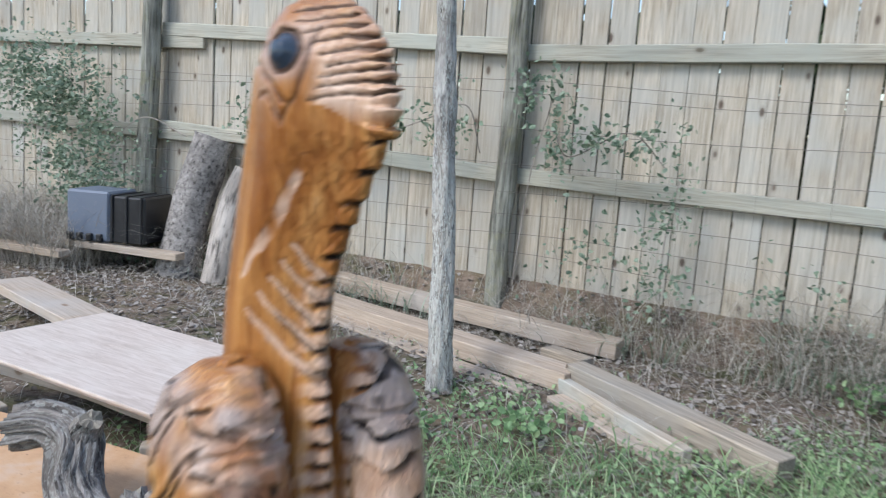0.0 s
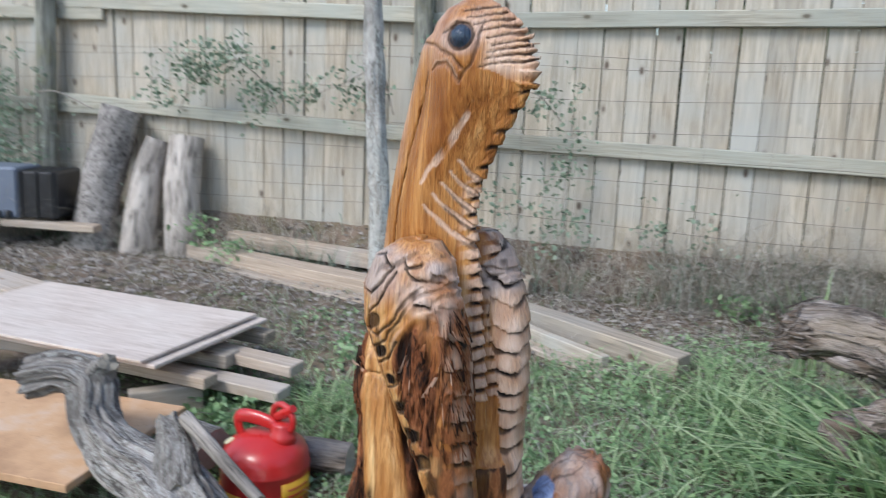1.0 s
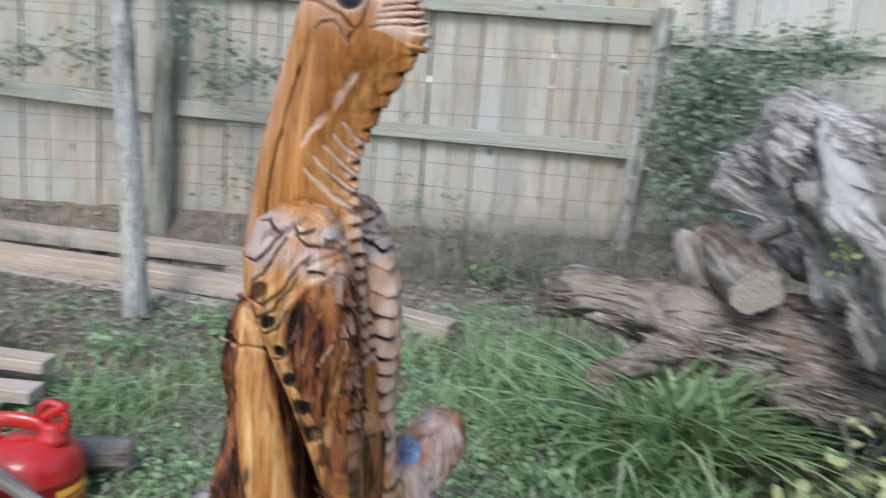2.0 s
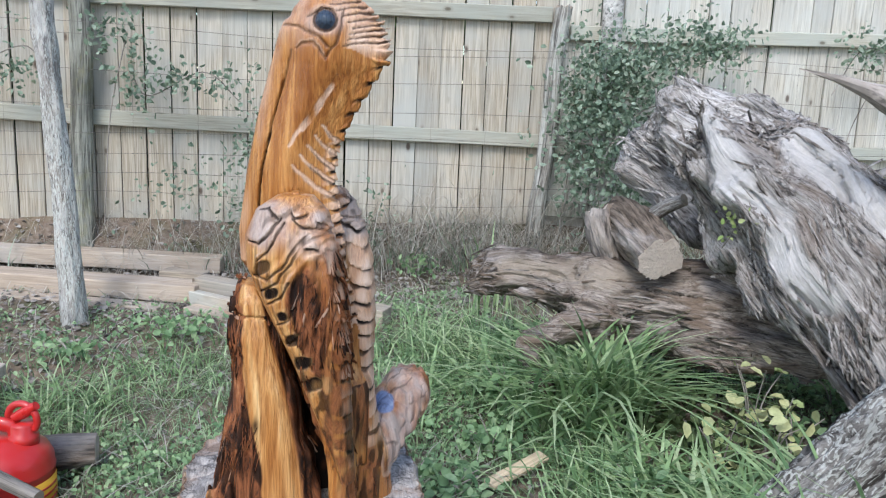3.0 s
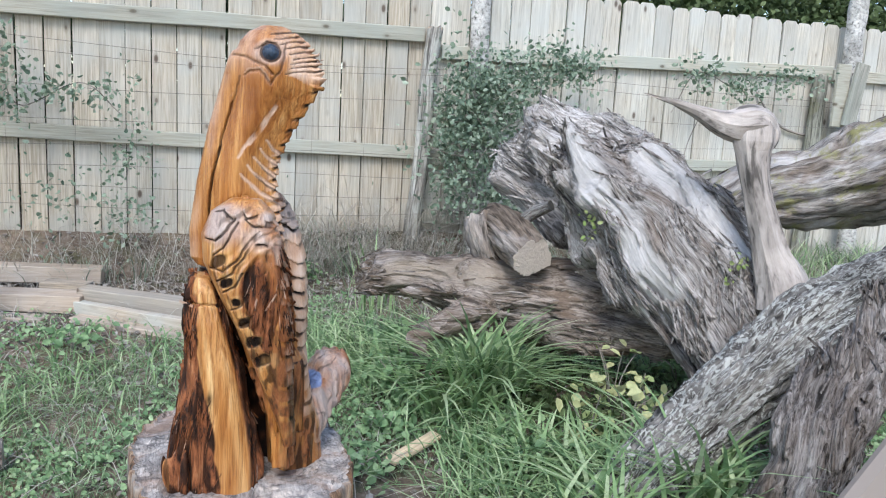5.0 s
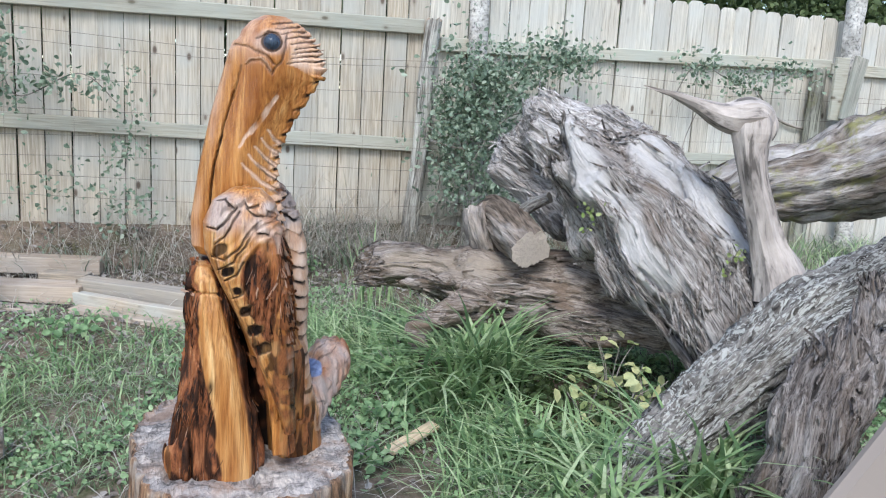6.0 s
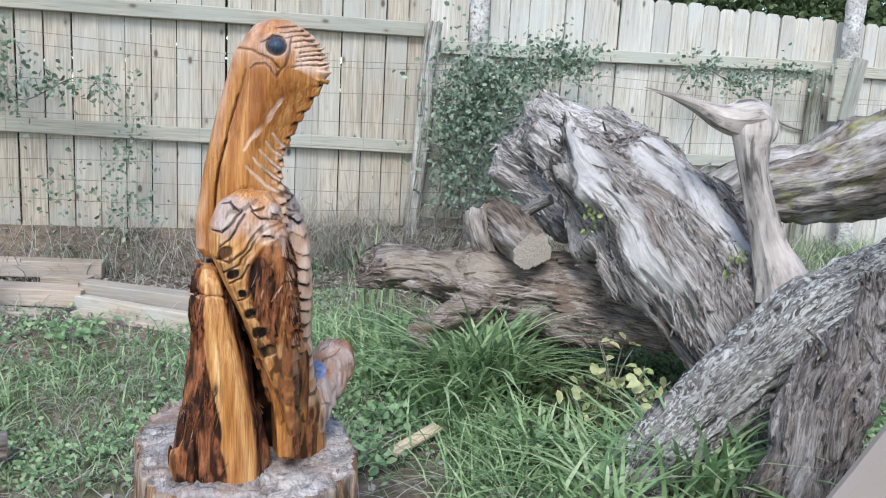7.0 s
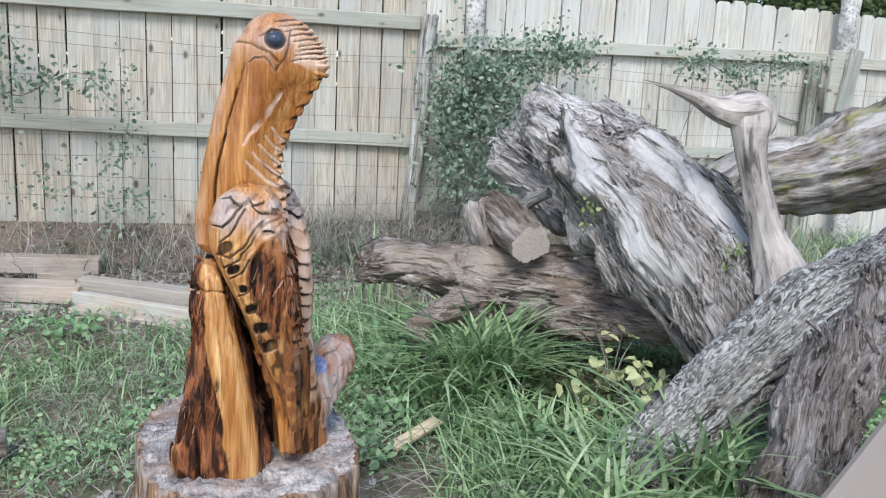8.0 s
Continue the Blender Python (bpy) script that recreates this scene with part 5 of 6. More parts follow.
CNOTCH = crane_form(((0.052, 0.075, 0.016), (0.066, 0.035, 0.020), (0.062, -0.01, 0.008)), 6, 8)
crane_ = joined(CNECK, CHEAD, CNOTCH)
crane_[2]["end"] = 0 * crane_[2]["end"]
tagged(part("crane_carving", crane_, m_crane, smooth=False), "unfinished pale wooden carving of a crane with long beak", "statue")

# a smooth slab whose upper edge rises to one side
block = part("carved_slab", box(0.62, 0.045, 0.30, 0.015, 8, 0.010, 3), m_slab)
right, up, back = Vector((0.9413, -0.333, 0.055)), Vector((0.0057, 0.1786, 0.9839)), Vector((-0.3375, -0.9259, 0.17))
ex, ez = right * 0.62 + up * 0.78, right * 0.78 - up * 0.62
bm_ = Matrix((ex, ez.cross(ex), ez)).transposed().to_4x4()
bm_.translation = Vector((1.004, 0.184, 0.484)) + right * 0.010
block.matrix_world = bm_
tagged(block, "smooth pale slab of rough-carved wood", "wood")

# ---- lumber on the ground ----
def beam(name, p0, p1, w, h, mat, label, seed=0, roll=0.0, group="", category="lumber"):
    """A sawn timber whose top edge line runs from p0 to p1."""
    p0, p1 = Vector(p0), Vector(p1)
    L = (p1 - p0).length
    ob = part(name, box(L, w, h, 0.004, 8, 0.003, seed), mat)
    d = p1 - p0
    mid = (p0 + p1) / 2
    ob.matrix_world = pose(*mid, 0, -math.degrees(math.asin(d.z / L)), math.degrees(math.atan2(d.y, d.x))) @ pose(0, 0, -h, roll, 0, 0)
    return tagged(ob, label, category, group)


G1 = "long timbers by the fence"
beam("timber", (-2.58, 4.07, 0.20), (-0.545, 3.86, 0.15), 0.12, 0.09, m_lumber, "long pale sawn plank lying on the soil", 1, group=G1)
beam("timber", (-2.735, 3.88, 0.135), (-0.585, 3.26, 0.135), 0.15, 0.085, m_lumber, "long pale timber with worn edges on the soil", 2, group=G1)
beam("timber", (-2.35, 3.66, 0.06), (-0.75, 3.14, 0.055), 0.10, 0.045, m_lumber, "low pale plank beside the timbers", 3, group=G1)
beam("timber", (-0.60, 3.30, 0.165), (0.29, 2.83, 0.125), 0.11, 0.12, m_oldlumber, "grey weathered timber with a sawn end", 4, group=G1)
beam("timber", (-0.647, 3.236, 0.115), (-0.02, 2.78, 0.095), 0.05, 0.07, m_paintboard, "whitish washed board lying on edge", 5, group=G1)
beam("timber", (-0.62, 3.15, 0.058), (0.0, 2.715, 0.045), 0.10, 0.045, m_lumber, "tan board at the foot of the timbers", 6, group=G1)
beam("wood_block", (-0.80, 3.50, 0.155), (-0.58, 3.42, 0.155), 0.10, 0.09, m_oldlumber, "dark offcut lying on the timbers", 7)

G2 = "lumber pile"


def panel(name, corners, t, mat, label, seed):
    """A sheet whose top has three given corners: near right, far right, far left."""
    a, b_, c = (Vector(q) for q in corners)
    u, v = (b_ - c), (b_ - a)
    L, W = u.length, v.length
    u.normalize()
    n = u.cross(v).normalized()
    v = n.cross(u)
    m = Matrix((u, v, n)).transposed().to_4x4()
    m.translation = (a + c) / 2 - n * t
    ob = part(name, box(L, W, t, 0.002, 6, 0.002, seed), mat)
    ob.matrix_world = m
    return tagged(ob, label, "sheet")


panel("plywood_sheet", ((-1.40, 1.80, 0.175), (-1.57, 2.48, 0.172), (-2.72, 2.54, 0.175)), 0.012, m_ply, "grey-pink plywood sheet lying on timbers", 1)
panel("plywood_sheet", ((-1.36, 1.82, 0.155), (-1.53, 2.50, 0.152), (-2.60, 2.56, 0.155)), 0.014, m_ply, "plywood sheet under another sheet", 2)
beam("pile_timber", (-2.75, 1.98, 0.135), (-1.62, 2.02, 0.135), 0.10, 0.075, m_lumber, "thick sawn timber under the plywood edge", 8, group=G2)
beam("pile_timber", (-2.3, 2.04, 0.09), (-1.36, 1.99, 0.075), 0.08, 0.045, m_lumber, "board sticking out under the plywood", 9, group=G2)
beam("pile_timber", (-2.4, 2.34, 0.12), (-1.14, 2.24, 0.075), 0.10, 0.045, m_lumber, "pale timber sticking out of the pile", 10, group=G2)
beam("pile_timber", (-2.4, 2.18, 0.12), (-1.40, 2.20, 0.095), 0.10, 0.055, m_oldlumber, "dark square timber under the plywood", 11, group=G2)
beam("pile_timber", (-2.3, 2.14, 0.06), (-1.12, 2.10, 0.025), 0.10, 0.045, m_lumber, "low pinkish board at the pile foot", 12, group=G2)
beam("pile_timber", (-2.4, 2.52, 0.125), (-1.40, 2.49, 0.10), 0.09, 0.05, m_oldlumber, "grey board beneath the plywood", 13, group=G2)
beam("pile_timber", (-3.6, 2.75, 0.16), (-2.55, 2.50, 0.13), 0.22, 0.05, m_lumber, "wide whitish plank beside the plywood", 14, group=G2)
beam("wood_offcut", (-1.62, 1.86, 0.02), (-1.42, 2.02, 0.03), 0.06, 0.09, m_oldlumber, "grey offcut block in the weeds", 15)
panel("sawdust_board", ((-1.26, 1.22, 0.03), (-1.38, 1.80, 0.03), (-2.6, 1.72, 0.04)), 0.025, m_sheet, "orange-brown weathered particle board covered in sawdust", 3)
beam("edge_plank", (-3.4, 1.95, 0.06), (-2.2, 1.72, 0.05), 0.12, 0.05, m_oldlumber, "old plank at the edge of the board", 16)
G3 = "planks under the crate"
beam("crate_plank", (-5.2, 3.45, 0.24), (-3.75, 3.72, 0.235), 0.11, 0.05, m_lumber, "pale plank under the plastic crate", 17, group=G3)
beam("crate_plank", (-4.3, 3.52, 0.235), (-3.35, 3.72, 0.22), 0.10, 0.045, m_lumber, "pale plank under the plastic crate", 18, group=G3)
beam("crate_plank", (-5.4, 3.25, 0.19), (-4.0, 3.38, 0.19), 0.10, 0.045, m_lumber, "pale plank beside the crate", 19, group=G3)

# ---- the plastic crate, lying on its side ----
crate = thing("plastic_crate", pose(-3.93, 3.74, 0.235, 0, 0, 18), "black and grey plastic crate lying on its side", "crate")
shell = part("crate_base", box(0.30, 0.34, 0.33, 0.014, 0), m_greyp, crate)
shell.matrix_local = pose(-0.12, 0, 0)
lid = part("crate_side", box(0.25, 0.36, 0.30, 0.01, 0), m_black, crate, "black ribbed crate side")
lid.matrix_local = pose(0.16, 0.005, 0.008)
for k in range(3):
    r_ = part("rib", box(0.012, 0.375, 0.31, 0.003), m_black, lid)
    r_.matrix_local = pose(-0.10 + 0.1 * k, -0.005, -0.003)
for k in range(4):
    f_ = part("foot_tab", box(0.04, 0.03, 0.05, 0.006), m_black, shell)
    f_.matrix_local = pose(-0.12 + 0.07 * k, -0.18, 0.005)

# ---- logs leaning on the fence ----
G4 = "logs leaning on the fence"
log("leaning_log", [(-3.53, 3.86, gz(-3.53, 3.86) - 0.02, 0.138), (-3.47, 3.95, 0.55, 0.132), (-3.40, 4.05, 0.95, 0.125)], 40, 48, m_cutlog, "thick grey log leaning against the fence", 0.004, 0.012, 31, 4, 3, group=G4)
log("leaning_log", [(-3.22, 3.92, gz(-3.22, 3.92) - 0.02, 0.112), (-3.17, 3.99, 0.48, 0.108), (-3.11, 4.06, 0.76, 0.095)], 30, 40, m_palelog, "short pale peeled log tilted on the fence", 0.003, 0.008, 32, 3, 3, group=G4)
log("leaning_log", [(-2.89, 3.95, gz(-2.89, 3.95) - 0.02, 0.110), (-2.90, 4.0, 0.5, 0.112), (-2.91, 4.06, 0.79, 0.108)], 30, 40, m_palelog, "short greyish peeled log standing by the fence", 0.003, 0.008, 33, 3, 3, group=G4)

# ---- the red fuel can ----
can = thing("fuel_can", pose(-0.91, 1.60, gz(-0.91, 1.60) - 0.025, 0, 0, -20), "red metal safety fuel can with loop handle and spout", "fuel can")


def lathe(profile, n=48):
    P = np.array([(r * math.cos(2 * math.pi * k / n), r * math.sin(2 * math.pi * k / n), z) for r, z in profile for k in range(n)])
    F = [(i * n + k, i * n + (k + 1) % n, (i + 1) * n + (k + 1) % n, (i + 1) * n + k) for i in range(len(profile) - 1) for k in range(n)]
    return P, F + [tuple(range(n))[::-1], tuple((len(profile) - 1) * n + k for k in range(n))], {}


part("can_body", lathe([(0.128, 0), (0.136, 0.004), (0.136, 0.012), (0.133, 0.02), (0.133, 0.15), (0.135, 0.153), (0.133, 0.157), (0.131, 0.185), (0.118, 0.212), (0.095, 0.230), (0.07, 0.241), (0.055, 0.246), (0.05, 0.250)]), m_red, can)
neck_ = part("neck", lathe([(0.040, 0), (0.040, 0.03), (0.034, 0.034), (0.034, 0.06), (0.030, 0.066)], 28), m_red, can)
neck_.matrix_local = pose(0.055, 0.02, 0.225)
part("spout_guard", tube([(0.055 + 0.045 * math.cos(t), 0.02, 0.30 + 0.045 * math.sin(t), 0.010) for t in np.linspace(-0.6, 3.8, 14)], 40, 12), m_red, can)
part("trigger", tube([(0.03, 0.02, 0.30, 0.014), (0.07, 0.02, 0.325, 0.016), (0.10, 0.02, 0.345, 0.012)], 14, 12), m_red, can)
part("handle", tube([(-0.075, -0.03, 0.225, 0.010), (-0.085, -0.035, 0.275, 0.011), (-0.06, -0.03, 0.295, 0.013), (0.0, -0.01, 0.292, 0.013), (0.035, 0.0, 0.28, 0.011), (0.04, 0.005, 0.245, 0.010)], 40, 14, flat=1.6), m_red, can)
sp = part("round_label", lathe([(0.016, 0), (0.016, 0.003), (0.012, 0.004)], 20), m_cap, can, "small cream round label")
sp.matrix_local = pose(-0.075, -0.075, 0.222, 22, -22, 0)


def wrap(a0, a1, z0, z1, r, n=18):
    P = np.array([(rr * math.cos(t), rr * math.sin(t), z) for rr in (r, r + 0.0015) for z in (z0, z1) for t in np.linspace(a0, a1, n)])
    F = []
    for k in range(n - 1):
        a_, b_, c_, d_ = k, n + k, 2 * n + k, 3 * n + k
        F += [(c_, c_ + 1, d_ + 1, d_), (a_ + 1, a_, b_, b_ + 1), (b_, d_, d_ + 1, b_ + 1), (a_ + 1, c_ + 1, c_, a_)]
    F += [(0, 2 * n, 3 * n, n), (n - 1, 2 * n - 1, 4 * n - 1, 3 * n - 1)]
    return P, F, {}


lab1 = part("warning_label", wrap(-0.35, 0.55, 0.05, 0.135, 0.134), m_yel, can, "yellow label with unreadable lines")
for z_ in (0.07, 0.09, 0.11):
    part("print_line", wrap(-0.2, 0.4, z_, z_ + 0.006, 0.136), m_red, lab1, "red unreadable line of print")
lab2 = part("warning_label", wrap(-2.6, -1.2, 0.045, 0.10, 0.134), m_yel, can, "yellow label with unreadable lines")
for z_ in (0.058, 0.076):
    part("print_line", wrap(-2.5, -1.3, z_, z_ + 0.006, 0.136), m_red, lab2, "red unreadable line of print")

# ---- the forked grey branch and bits around the can ----
fork = thing("forked_branch", pose(0, 0, 0), "forked grey driftwood branch lying on the board", "branch")
part("main_limb", tube([(-1.62, 1.42, 0.22, 0.042), (-1.50, 1.45, 0.25, 0.044), (-1.41, 1.45, 0.22, 0.050), (-1.36, 1.40, 0.13, 0.052), (-1.22, 1.34, 0.07, 0.063), (-1.05, 1.30, 0.04, 0.076), (-0.9, 1.22, -0.02, 0.084), (-0.75, 1.1, -0.08, 0.084)], 130, 64, 0.009, 0.018, 41, 3, 5), m_branch, fork)
part("knob", tube([(-1.40, 1.45, 0.20, 0.042), (-1.38, 1.46, 0.27, 0.035), (-1.35, 1.45, 0.30, 0.025)], 24, 30, 0.005, 0.01, 42, 3, 4, ragged=0.01), m_branch, fork)
part("side_stub", tube([(-0.98, 1.28, 0.05, 0.063), (-1.03, 1.33, 0.14, 0.046), (-1.07, 1.35, 0.21, 0.025)], 30, 34, 0.006, 0.012, 43, 3, 4, ragged=0.015), m_branch, fork)
log("cut_stick", [(-1.02, 1.36, 0.215, 0.022), (-0.95, 1.33, 0.19, 0.019), (-0.82, 1.26, 0.155, 0.017), (-0.68, 1.18, 0.125, 0.016)], 50, 16, m_stick, "smooth sawn stick leaning across the branch", 0.0012, 0.003, 44, category="stick")
log("short_log", [(-1.22, 1.66, 0.0, 0.055), (-1.10, 1.62, 0.0, 0.06)], 14, 30, m_branch, "short grey round of wood", 0.003, 0.006, 45)
log("dark_log", [(-1.08, 1.70, -0.04, 0.05), (-0.85, 1.74, -0.03, 0.055), (-0.7, 1.76, -0.03, 0.05)], 24, 26, m_barklog, "dark weathered log in the grass", 0.004, 0.006, 46)
chip = part("wood_chip", box(0.24, 0.045, 0.018, 0.004, 7, 0.006, 5), m_chip)
chip.matrix_world = pose(0.535, 1.42, gz(0.53, 1.42) + 0.035, 10, -4, 34)
tagged(chip, "split pale wood chip lying in the grass", "wood chip")

# ---- young trees ----
def young_tree(name, ctrl, mat, label, sides=36, seed=0):
    t = thing(name, pose(*ctrl[0][:3]), label, "tree")
    o = ctrl[0][:3]
    part("trunk", tube([(x_ - o[0], y_ - o[1], z_ - o[2], r_) for x_, y_, z_, r_ in ctrl], 110, sides, 0.0030, 0.010, seed, 6, 3), mat, t)
    return t


young_tree("young_tree", [(-1.10, 3.0, gz(-1.1, 3.0) - 0.05, 0.062), (-1.11, 3.0, 0.3, 0.052), (-1.13, 3.0, 0.7, 0.044), (-1.16, 3.0, 1.15, 0.041), (-1.18, 3.0, 1.55, 0.039), (-1.21, 2.98, 2.6, 0.034), (-1.22, 2.97, 4.0, 0.025)], m_trunk, "slender tree trunk with lichen-spotted grey bark", 40, 51)
young_tree("birch_tree", [(5.057, 4.06, gz(5.057, 4.06) - 0.05, 0.07), (5.054, 4.06, 0.399, 0.066), (4.865, 4.06, 1.611, 0.066), (4.854, 4.06, 2.103, 0.066), (4.821, 4.07, 3.579, 0.05)], m_birch, "pale peeling birch-like trunk beside the fence", 30, 52)
young_tree("vine_tree", [(1.76, 4.06, gz(1.76, 4.05) - 0.05, 0.058), (1.75, 4.06, 0.8, 0.056), (1.73, 4.07, 1.5, 0.055), (1.73, 4.08, 2.2, 0.05), (1.74, 4.08, 3.4, 0.045)], m_birch, "pale trunk against the fence wrapped in vines", 30, 53)

# ---- plants ----
def blades(xy, height, width, lean, r, curl=0.6):
    """Grass blades at the rows of xy: arrays of points and quads."""
    n = len(xy)
    z0 = ground_z(xy[:, 0], xy[:, 1])
    h = height * r.uniform(0.55, 1.15, n)
    ang = r.uniform(0, 2 * np.pi, n)
    out = np.stack([np.cos(ang), np.sin(ang)], -1)
    side = np.stack([-out[:, 1], out[:, 0]], -1)
    ln = lean * r.uniform(0.3, 1.2, n)
    rows = []
    for t, w in ((0, 0.7), (0.3, 1.0), (0.55, 0.95), (0.8, 0.62), (1.0, 0.06)):
        off = h * (ln * t**1.0 * 0.35 + ln * t**2.4)
        zz = h * (t - curl * ln * t**2.6 * 0.7)
        c = np.stack([xy[:, 0] + out[:, 0] * off, xy[:, 1] + out[:, 1] * off, z0 + zz], -1)
        d = np.concatenate([side * (width * w * 0.5), np.zeros((n, 1))], 1)
        rows += [c - d, c + d]
    P = np.stack(rows, 1).reshape(-1, 3)
    base = np.arange(n)[:, None] * 10
    F = np.concatenate([base + np.array(q)[None] for q in ((0, 1, 3, 2), (2, 3, 5, 4), (4, 5, 7, 6), (6, 7, 9, 8))], 0)
    return P, F, {}


def leaves(c, size, r, flat=0.7):
    """Small pointed leaves, folded along the middle, at the rows of c."""
    n = len(c)
    nrm = r.normal(0, 1, (n, 3)) * (1 - flat) + np.array((0, -0.25, 1.0)) * flat
    nrm /= np.linalg.norm(nrm, axis=1)[:, None]
    u = np.cross(nrm, r.normal(0, 1, (n, 3)))
    u /= np.linalg.norm(u, axis=1)[:, None]
    v = np.cross(nrm, u)
    s = (size * r.uniform(0.6, 1.3, n))[:, None]
    lift = nrm * s * 0.10
    rows = [c - u * s * 0.5, c - u * s * 0.26 + v * s * 0.30 + lift, c + u * s * 0.16 + v * s * 0.30 + lift, c + u * s * 0.5 - nrm * s * 0.08, c + u * s * 0.16 - v * s * 0.30 + lift, c - u * s * 0.26 - v * s * 0.30 + lift]
    P = np.stack(rows, 1).reshape(-1, 3)
    base = np.arange(n)[:, None] * 6
    return P, np.concatenate([base + np.array((0, 1, 2, 3))[None], base + np.array((0, 3, 4, 5))[None]], 0), {}


def stuff(name, data, mat, label, category):
    return tagged(part(name, data, mat, smooth=False), label, category, kind="stuff")


def scatter(n, x0, x1, y0, y1, r, keep):
    q = np.stack([r.uniform(x0, x1, n), r.uniform(y0, y1, n)], -1)
    return q[r.uniform(0, 1, n) < np.clip(keep(q[:, 0], q[:, 1]), 0, 1)]


def patch(x, y, s=1.6, seed=60):
    return fbm(np.stack([x * s, y * s, 0 * x], -1), 3, seed)


def lawn(x, y):
    """How grassy the yard is: green round the stump, bare soil towards the fence."""
    v = 0.78 - 0.70 * step(2.1, 3.0, y + 0.25 * x * (x < 0)) + 0.45 * patch(x, y)
    v = v * step(-2.2, -1.2, x) + 0.5 * step(0.3, 0.9, x) * step(3.3, 2.4, y)
    v = v * (1 - 0.95 * step(1.25, 0.75, np.hypot((x - 1.42) / 0.50, (y - 1.52) / 0.46))) - 0.7 * np.exp(-(((x - 0.50) / 0.14) ** 2 + ((y - 1.36) / 0.14) ** 2))
    bare = step(1.3, 0.7, np.hypot((x + 0.50) / 0.48, (y - 1.02) / 0.42) + 0.35 * patch(x, y, 4.0, 33)) + step(1.3, 0.7, np.hypot((x - 0.40) / 0.20, (y - 1.18) / 0.20) + 0.3 * patch(x, y, 5.0, 34))
    return v * (1 - 0.93 * np.clip(bare, 0, 1))


q = scatter(60000, -2.6, 3.2, 0.2, 3.6, rng, lawn)
stuff("short_grass", blades(q, 0.055, 0.0042, 1.1, rng), m_grass, "short green lawn grass", "grass")
q = scatter(95000, -2.2, 2.6, 0.4, 3.4, rng, lambda x, y: lawn(x, y) * (0.35 + 0.8 * patch(x, y, 2.3, 71)))
c = np.column_stack([q, ground_z(q[:, 0], q[:, 1]) + rng.uniform(0.012, 0.05, len(q))])
stuff("clover_weeds", leaves(c, 0.020, rng, 0.6), m_clover, "low green clover and creeping weeds", "weeds")
q = scatter(26000, -5.0, 4.0, 0.3, 4.18, rng, lambda x, y: 0.16 + 0.75 * step(2.0, 3.0, y) + 0.2 * patch(x, y, 2, 81))
c = np.column_stack([q, ground_z(q[:, 0], q[:, 1]) + rng.uniform(0.002, 0.014, len(q))])
stuff("leaf_litter", leaves(c, 0.030, rng, 0.85), m_litter, "dry brown leaves and bark chips on soil", "leaf litter")
q = scatter(16000, -5.0, 4.5, 0.3, 4.18, rng, lambda x, y: 0.30 + 0.5 * step(2.6, 3.6, y) + 0.5 * np.exp(-((x / 0.6) ** 2 + ((y - 0.6) / 0.7) ** 2)))
c = blades(q, 0.15, 0.003, 2.2, rng, 0.9)
stuff("dry_straw", c, m_straw, "dry fallen straw and twigs", "straw")


def clump(x, y, n, spread, height, width, lean, mat, r):
    q = np.stack([r.normal(x, spread, n), r.normal(y, spread * 0.8, n)], -1)
    return blades(q, height, width, lean, r)


def many(sets):
    P, F, base = [], [], 0
    for p, f, _ in sets:
        P.append(p), F.append(f + base)
        base += len(p)
    return np.vstack(P), np.vstack(F), {}


q = scatter(16000, -4.5, 4.5, -3.5, 0.6, rng, lambda x, y: 0.45 + 0.7 * patch(x, y, 1.1, 64))
stuff("sparse_grass", blades(q, 0.06, 0.005, 1.1, rng), m_grass, "sparse green grass on the bare yard", "grass")
G5 = "tall grass tufts"
TUFTS = ((0.93, 1.80, 230, 0.075, 0.46), (0.80, 1.70, 120, 0.08, 0.32), (0.78, 2.0, 220, 0.13, 0.26), (0.62, 2.4, 300, 0.16, 0.20), (0.45, 2.6, 320, 0.20, 0.15), (0.88, 1.26, 130, 0.09, 0.22), (1.02, 1.04, 80, 0.07, 0.25), (1.24, 0.96, 36, 0.05, 0.29),
         (1.20, 0.80, 120, 0.06, 0.40), (0.74, 1.32, 130, 0.12, 0.20), (0.30, 1.95, 260, 0.20, 0.14), (-0.55, 2.45, 340, 0.22, 0.12), (-0.95, 2.15, 260, 0.14, 0.16), (0.90, 0.80, 120, 0.09, 0.30), (0.62, 1.05, 120, 0.10, 0.18))
for x, y, n, s, h in TUFTS:
    tagged(part("grass_tuft", clump(x, y, n, s, h, 0.0150 if h > 0.28 else 0.0125 if h > 0.2 else 0.006, 0.95 if h > 0.28 else 1.1, None, rng), m_tall, smooth=False), "tuft of long arching green grass blades", "grass", G5, kind="stuff")
for x, y, s, h in ((0.75, 3.0, 0.05, 0.45), (0.9, 3.1, 0.05, 0.35)):
    tagged(part("reed", clump(x, y, 14, s, h, 0.012, 0.35, None, rng), m_tall, smooth=False), "tall single grass stems", "grass", G5, kind="stuff")
q = scatter(5500, -5.5, 5.5, 3.86, 4.15, rng, lambda x, y: 0.30 + 0.5 * patch(x, y, 1.2, 91) + 0.4 * np.exp(-((x - 0.9) / 0.5) ** 2))
stuff("fence_straw", blades(q, 0.34, 0.0032, 1.3, rng, 0.8), m_straw, "dry tan grass along the fence foot", "dry grass")
q = scatter(8000, -5.5, 5.5, 3.80, 4.15, rng, lambda x, y: 0.32 + 0.7 * patch(x, y, 1.4, 95))
stuff("fence_grass", blades(q, 0.24, 0.0055, 0.9, rng), m_ivy, "green grass along the fence foot", "grass")


